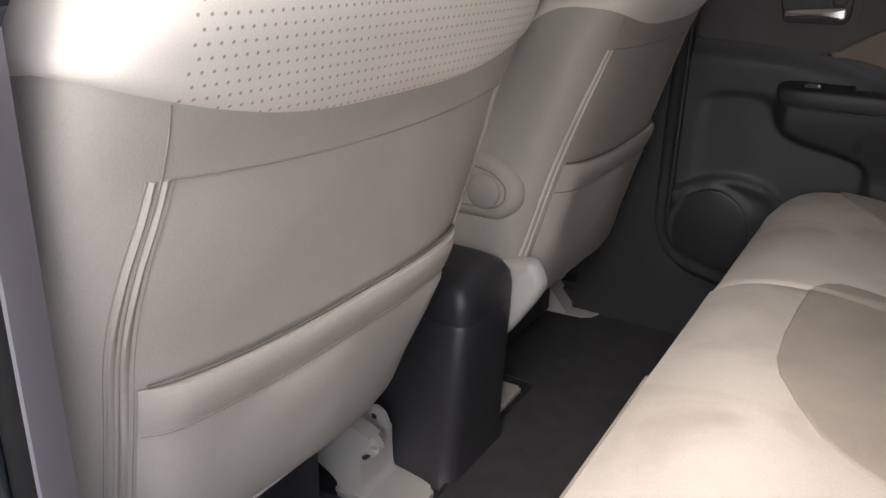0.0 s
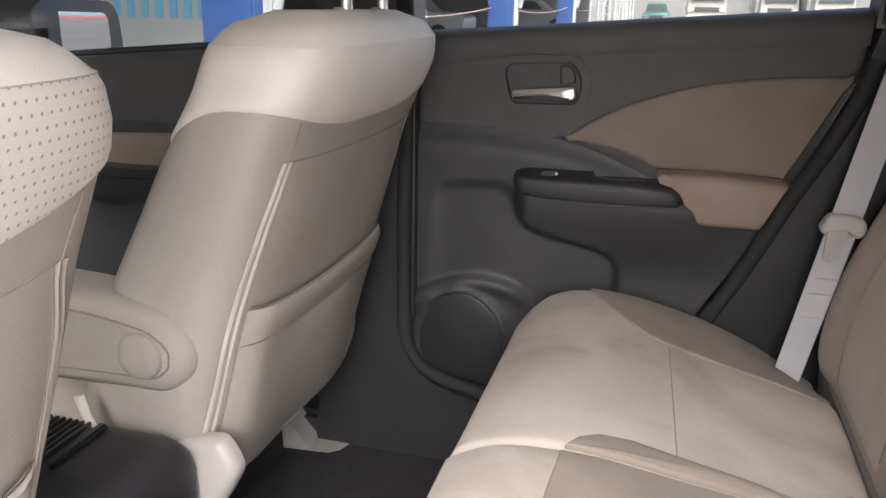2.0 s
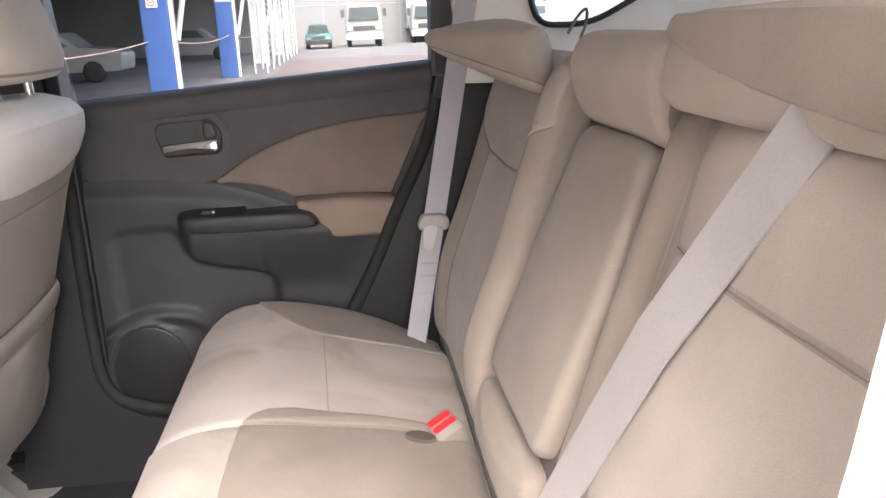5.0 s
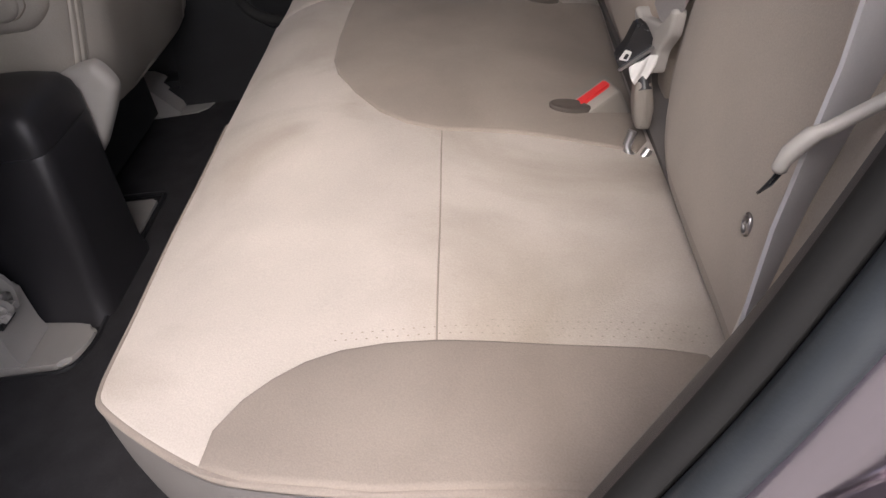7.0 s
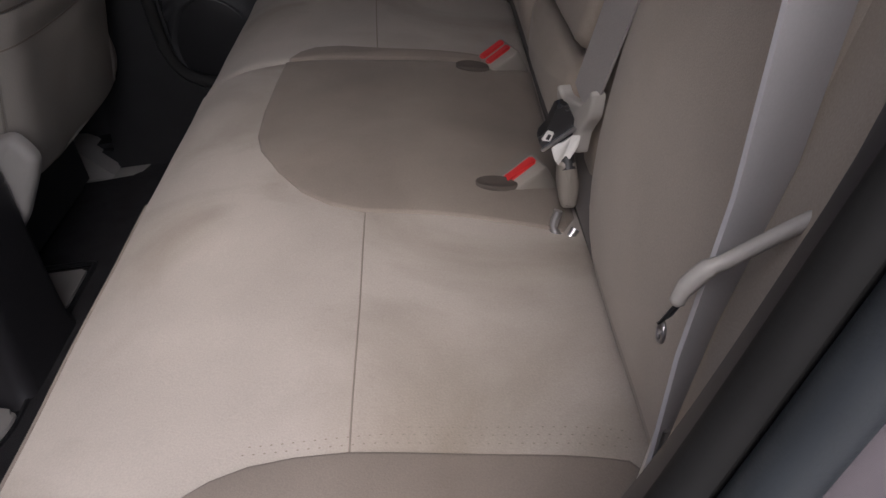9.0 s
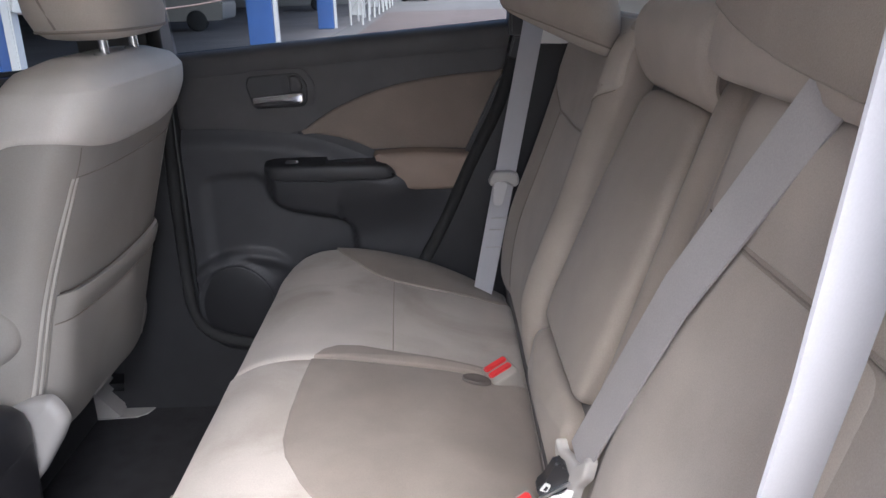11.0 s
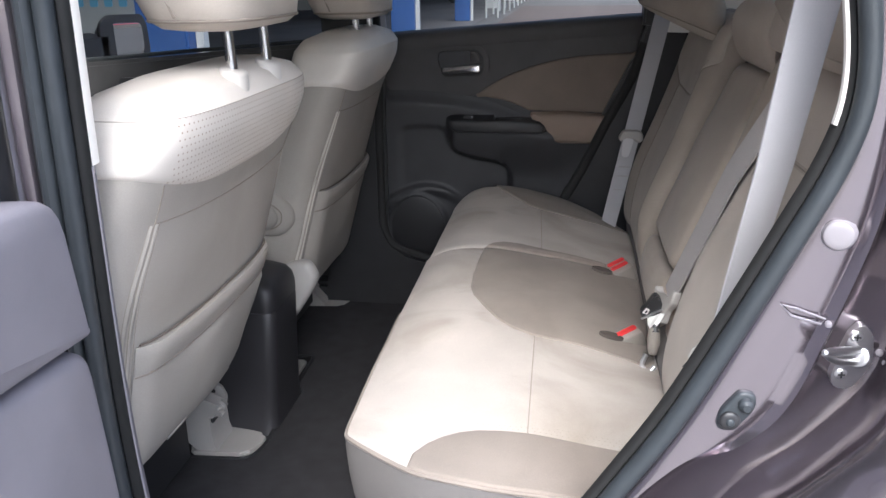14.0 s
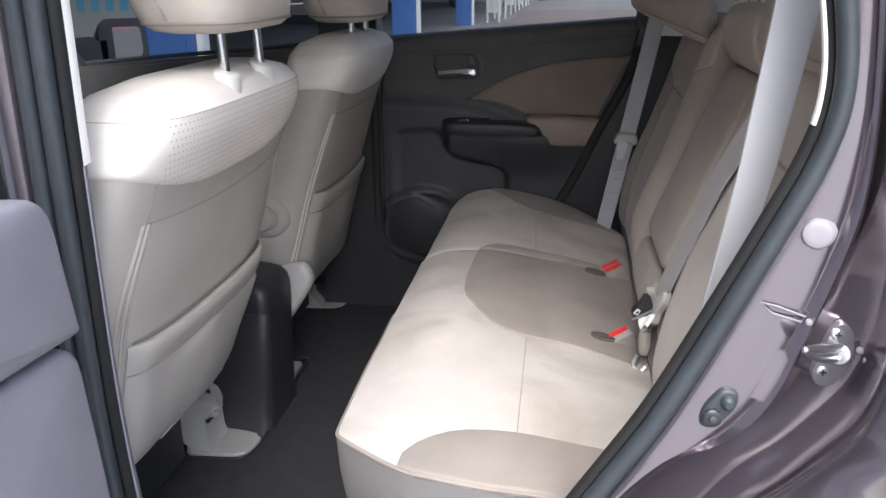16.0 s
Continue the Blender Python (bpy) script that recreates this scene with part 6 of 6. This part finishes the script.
loft("cap", console_rings([(0.688, -0.252, 0.072, 0.025), (0.692, -0.247, 0.077, 0.025), (0.715, -0.247, 0.077, 0.025), (0.733, -0.250, 0.074, 0.026), (0.746, -0.259, 0.068, 0.026), (0.755, -0.274, 0.058, 0.04), (0.760, -0.295, 0.047, 0.03), (0.7615, -0.32, 0.040, 0.02)]), CONSOLE, con, "rounded upper moulding", True, True, 50)
for k in range(16):
    box("tray_rib", (-0.49 + k * 0.0085, 0.0, 0.764), (-0.4865 + k * 0.0085, 0.085, 0.7685), BLACK, con, "", 0.001, 1)
box("lid_rim", (-0.350, -0.002, 0.762), (-0.338, 0.086, 0.769), BLACK, con, "", 0.003)
mat_ = thing("floor_mat", (-0.2, 0.0, 0.43), "black carpet floor mat with bound edge", "floor mat")
MAT = [(-0.262, -0.10), (-0.266, -0.04), (-0.272, 0.07), (-0.279, 0.145), (-0.280, 0.285), (-0.45, 0.285), (-0.45, 0.655), (0.08, 0.655), (0.08, -0.60), (-0.262, -0.60), (-0.264, -0.455), (-0.52, -0.452), (-0.52, -0.165), (-0.276, -0.150)]
slab("mat", rounded(MAT, 0.02), 0.431, 0.438, CARPET, mat_, "", 0.002, "z")
tube("bound_edge", [(p.x, p.y, 0.438) for p in dense(rounded(MAT, 0.02), 0.03)], 0.0035, BLACK, mat_, "", 6, True)

# ---- shed with blue columns ----
def column(x, y, lower):
    c = thing("column", (x, y, 0), "square steel column painted blue below and white above" if lower is BLUE else "square steel column painted white", "column", "columns")
    box("lower_sleeve", (x - 0.29, y - 0.20, 0.0), (x + 0.155, y + 0.20, 2.02), lower, c, "painted sleeve", 0.02)
    box("shaft", (x - 0.28, y - 0.18, 2.02), (x + 0.145, y + 0.18, 6.0), STEEL_WHITE, c, "white painted shaft", 0.01)
    box("flange", (x + 0.155, y - 0.06, 0.0), (x + 0.225, y + 0.06, 6.0), STEEL_WHITE, c, "white edge flange", 0.01)
    tube("brace", [(x + 0.24, y, 1.15), (x + 0.58, y, 2.6), (x + 1.0, y, 4.4)], 0.05, STEEL_WHITE, c, "white brace", 6)
    return c


COLS = [(-2.97, 5.2), (-2.74, 14.0), (-2.74, 22.6), (-2.74, 31.2), (-2.74, 39.8)]
for k, (x, y) in enumerate(COLS):
    column(x, y, BLUE if k < 3 else STEEL_WHITE)
board = thing("banner", (-4.8, 7.0, 0), "white board with pale blue lettering standing in the shed", "banner")
slab("board", rounded([(-5.7, 0.05), (-4.25, 0.05), (-4.25, 2.4), (-5.7, 2.4)], 0.02), 7.0, 7.05, STEEL_WHITE, board, "", 0.005)
for k in range(7):
    slab("letter_bar", rounded([(-5.55 + 0.17 * k, 1.02), (-5.46 + 0.17 * k, 1.02), (-5.44 + 0.17 * k, 1.62), (-5.53 + 0.17 * k, 1.62)], 0.02), 6.985, 6.998, CYAN, board, "pale blue unreadable letter", 0.0)
for q in (-5.6, -4.35):
    box("foot", (q - 0.05, 6.8, 0.006), (q + 0.05, 7.25, 0.055), STEEL_WHITE, board, "", 0.005)
sign = thing("wall_sign", (-2.95, 13.77, 1.77), "small white sign with a red ring on a blue column", "sign")
box("plate", (-2.91, 13.765, 1.70), (-2.73, 13.798, 1.86), TAG, sign, "", 0.004)
tube("ring", [(-2.83 + 0.055 * math.cos(k * math.pi / 10), 13.762, 1.78 + 0.055 * math.sin(k * math.pi / 10)) for k in range(20)], 0.010, RED, sign, "red ring", 6, True)
box("slash", (-2.865, 13.758, 1.772), (-2.795, 13.764, 1.788), RED, sign, "", 0.0)
for k in range(6):
    box("letter_bar", (-3.00 + k * 0.065, 13.772, 0.10), (-2.975 + k * 0.065, 13.782, 0.135), TAG, sign, "pale unreadable letters", 0.0)
for (x, y), (x2, y2) in zip(COLS, COLS[1:]):
    r = thing("rope", (x, y, 1.1), "orange rope hung between two columns", "rope", "ropes")
    tube("cord", [(x, y + (y2 - y) * k / 12, 1.15 - 0.12 * (1 - ((k - 6) / 6) ** 2)) for k in range(13)], 0.012, ROPE, r, "", 6)
shed = thing("shed", (-12, 15, 0), "open workshop shed with dim white back walls", "building")
box("roof", (-25, -30, 5.2), (-2.4, 46, 5.5), WALL_DIM, shed)
box("fascia", (-2.6, -30, 4.3), (-2.35, 46, 5.5), STEEL_WHITE, shed, "white fascia beam")
box("back_wall", (-25.3, -30, 0), (-25, 46, 5.3), WALL_DIM, shed)
box("end_wall", (-25, 45.8, 0), (-2.4, 46, 5.3), WALL_DIM, shed)
# lattice girder at the far end of the shed front
for k in range(8):
    y = 24 + k * 2.4
    g = thing("lattice_post", (-2.1, y, 0), "white lattice steel post", "lattice post", "lattice posts")
    for s in (-0.18, 0.18):
        tube("chord", [(-2.1 + s, y, 0.0), (-2.1 + s, y, 5.2)], 0.035, STEEL_WHITE, g, "", 6)
    tube("lacing", [(-2.1 + (0.18 if i % 2 else -0.18), y, 0.4 + i * 0.45) for i in range(11)], 0.02, STEEL_WHITE, g, "", 5)
cone = thing("traffic_cone", (-2.44, 13.5, 0), "small orange traffic cone beside a blue column", "cone")
box("base", (-2.53, 13.41, 0.0), (-2.35, 13.59, 0.03), CONE, cone)
rings = []
for z, r_ in ((0.03, 0.075), (0.15, 0.05), (0.29, 0.02)):
    rings.append([(-2.44 + r_ * math.cos(a), 13.5 + r_ * math.sin(a), z) for a in [k * 2 * math.pi / 14 for k in range(14)]])
loft("body", rings, CONE, cone)

far_wall = thing("perimeter_wall", (10, 56, 0), "long white perimeter wall with a red fascia", "wall")
box("wall", (-30, 56, 0), (80, 56.4, 6.4), WHITE, far_wall, "white rendered wall")
for z in (2.6, 4.6):
    box("joint", (-30, 55.97, z), (80, 56.0, z + 0.05), WALL_DIM, far_wall, "", 0.0)
box("fascia", (22, 55.9, 5.2), (80, 56.0, 6.6), STRIPE, far_wall, "red fascia", 0.0)
for k in range(10):
    box("joint", (-6 + k * 5.2, 55.97, 0.2), (-5.95 + k * 5.2, 56.0, 6.2), WALL_DIM, far_wall, "", 0.0)
side_wall = thing("perimeter_wall", (60, 20, 0), "white perimeter wall", "wall")
box("wall", (80, -60, 0), (80.4, 56.4, 6.4), WHITE, side_wall)


def wheel(parent, x, y, r, axis=(1, 0, 0)):
    disc("wheel", (x, y, r), axis, r, 0.25, TYRE, parent, "", 18, 0.03)


def box_truck(x, y, label, tall):
    t = thing("truck", (x, y, 0), label, "truck", "trucks")
    pillow("cab", dense(rounded([(x - 1.05, 0.55), (x + 1.05, 0.55), (x + 1.05, 1.5), (x + 0.92, 2.45), (x - 0.92, 2.45), (x - 1.05, 1.5)], 0.12), 0.3), lambda u, v, h: (u, y - h - 0.1 * max(0, v - 1.4), v), TRUCK_WHITE, t, "white cab", 1.8, 0.08, 0.04, 3)
    slab("windscreen", rounded([(x - 0.88, 1.55), (x + 0.88, 1.55), (x + 0.80, 2.25), (x - 0.80, 2.25)], 0.06), y - 0.19, y - 0.05, DARK_GLASS, t, "", 0.01)
    box("grille", (x - 0.65, y - 0.10, 0.95), (x + 0.65, y - 0.04, 1.2), BLACK, t, "", 0.01)
    box("bumper", (x - 1.08, y - 0.2, 0.42), (x + 1.08, y + 0.1, 0.75), STEEL_WHITE, t, "", 0.04)
    box("plate", (x - 0.2, y - 0.215, 0.5), (x + 0.2, y - 0.2, 0.64), TAG, t, "", 0.0)
    for s in (-1, 1):
        box("headlight", (x + s * 0.86 - 0.16, y - 0.11, 0.95), (x + s * 0.86 + 0.16, y - 0.04, 1.15), CHROME, t, "", 0.02)
        box("mirror", (x + s * 1.22 - 0.1, y - 0.1, 1.7), (x + s * 1.22 + 0.1, y, 2.15), BLACK, t, "", 0.02)
        wheel(t, x + s * 1.02, y + 0.8, 0.42, (s, 0, 0))
        wheel(t, x + s * 1.02, y + 4.5, 0.42, (s, 0, 0))
    if tall:
        box("cargo_box", (x - 1.2, y + 1.7, 0.9), (x + 1.2, y + 6.5, tall), TRUCK_WHITE, t, "", 0.04)
    else:
        box("flat_bed", (x - 1.1, y + 1.7, 0.9), (x + 1.1, y + 5.5, 1.3), TRUCK_WHITE, t, "", 0.04)
    return t


def bonnet_truck(x, y, label, scale=1.0, mat=None):
    t = thing("truck", (x, y, 0), label, "truck", "trucks")
    k = scale
    m = mat or TRUCK_WHITE
    box("bonnet", (x - 0.8 * k, y, 0.75 * k), (x + 0.8 * k, y + 1.6 * k, 1.75 * k), m, t, "", 0.18 * k, 3)
    for s in (-1, 1):
        box("wing", (x + s * 0.95 * k - 0.25 * k, y + 0.1, 0.6 * k), (x + s * 0.95 * k + 0.25 * k, y + 1.5 * k, 1.3 * k), m, t, "", 0.15 * k, 3)
        box("headlight", (x + s * 0.92 * k - 0.16 * k, y + 0.06, 0.98 * k), (x + s * 0.92 * k + 0.16 * k, y + 0.14, 1.2 * k), CHROME, t, "", 0.03)
        wheel(t, x + s * 1.1 * k, y + 0.9 * k, 0.5 * k, (s, 0, 0))
        tube("exhaust_stack", [(x + s * 1.15 * k, y + 2.9 * k, 1.0 * k), (x + s * 1.15 * k, y + 2.9 * k, 3.4 * k)], 0.08 * k, CHROME, t, "", 8)
        box("mirror", (x + s * 1.3 * k - 0.08, y + 1.7 * k, 1.9 * k), (x + s * 1.3 * k + 0.08, y + 1.8 * k, 2.4 * k), CHROME, t, "", 0.02)
    box("cab", (x - 1.05 * k, y + 1.5 * k, 0.7 * k), (x + 1.05 * k, y + 3.2 * k, 2.7 * k), m, t, "", 0.14 * k, 3)
    slab("windscreen", rounded([(x - 0.9 * k, 1.85 * k), (x + 0.9 * k, 1.85 * k), (x + 0.82 * k, 2.45 * k), (x - 0.82 * k, 2.45 * k)], 0.06), y + 1.47 * k, y + 1.6 * k, DARK_GLASS, t, "", 0.01)
    box("grille", (x - 0.5 * k, y - 0.03, 0.85 * k), (x + 0.5 * k, y + 0.05, 1.65 * k), SATIN, t, "bright grille", 0.04)
    box("bumper", (x - 1.2 * k, y - 0.15, 0.4 * k), (x + 1.2 * k, y + 0.1, 0.72 * k), CHROME, t, "", 0.05)
    return t


def small_car(x, y, mat, label, side=False):
    c = thing("parked_car", (x, y, 0), label, "car", "parked cars")
    prof = rounded([(-0.78, 0.25), (0.78, 0.25), (0.80, 0.55), (0.78, 0.82), (0.62, 0.90), (0.54, 1.34), (0.42, 1.40), (-0.42, 1.40), (-0.54, 1.34), (-0.62, 0.90), (-0.78, 0.82), (-0.80, 0.55)], 0.05)
    if side:
        prof = rounded([(-2.1, 0.3), (2.1, 0.3), (2.15, 0.8), (1.9, 0.9), (1.0, 0.98), (0.5, 1.40), (-1.2, 1.42), (-1.7, 1.0), (-2.1, 0.95)], 0.08)
        slab("body", [(x + p.x, p.y) for p in prof], y - 0.8, y + 0.8, mat, c, "", 0.08)
        slab("side_glass", rounded([(x - 1.45, 1.0), (x + 0.75, 1.0), (x + 0.4, 1.33), (x - 1.1, 1.33)], 0.05), y - 0.815, y - 0.7, DARK_GLASS, c, "", 0.01)
        for s in (-1.3, 1.35):
            wheel(c, x + s, y - 0.83, 0.3, (0, -1, 0))
        return c
    slab("body", [(x + p.x, p.y) for p in prof], y + 0.9, y + 3.6, mat, c, "", 0.1)
    box("bonnet", (x - 0.76, y, 0.3), (x + 0.76, y + 1.3, 0.86), mat, c, "", 0.1, 3)
    slab("windscreen", rounded([(x - 0.6, 0.9), (x + 0.6, 0.9), (x + 0.5, 1.32), (x - 0.5, 1.32)], 0.05), y + 0.87, y + 1.0, DARK_GLASS, c, "", 0.01)
    box("grille", (x - 0.35, y - 0.02, 0.55), (x + 0.35, y + 0.03, 0.7), BLACK, c, "", 0.01)
    box("bumper", (x - 0.78, y - 0.08, 0.3), (x + 0.78, y + 0.05, 0.5), BLACK, c, "", 0.04)
    for s in (-1, 1):
        box("headlight", (x + s * 0.56 - 0.14, y - 0.03, 0.55), (x + s * 0.56 + 0.14, y + 0.03, 0.7), CHROME, c, "", 0.02)
        wheel(c, x + s * 0.76, y + 0.8, 0.28, (s, 0, 0))
    return c


small_car(-1.0, 47.5, TEAL, "small teal hatchback parked before the wall")
box_truck(1.7, 48.0, "white cab-over truck parked before the wall", 0)
box_truck(8.4, 49.0, "white box truck with a tall cargo body", 3.9)
box_truck(5.9, 52.0, "white box truck behind another", 3.9)
bonnet_truck(12.3, 48.5, "white bonneted truck parked before the wall", 0.8)
bonnet_truck(18.4, 44.0, "white highway tractor with bright grille", 0.9)
bonnet_truck(21.4, 44.0, "white highway tractor with bright grille and stacks", 0.9)
bonnet_truck(24.7, 44.0, "white highway tractor at the row's end", 0.9)
small_car(-8.0, 24.0, TRUCK_WHITE, "white van parked inside the shed", True)
small_car(-6.5, 38.0, WALL_DIM, "grey car parked deep inside the shed", True)
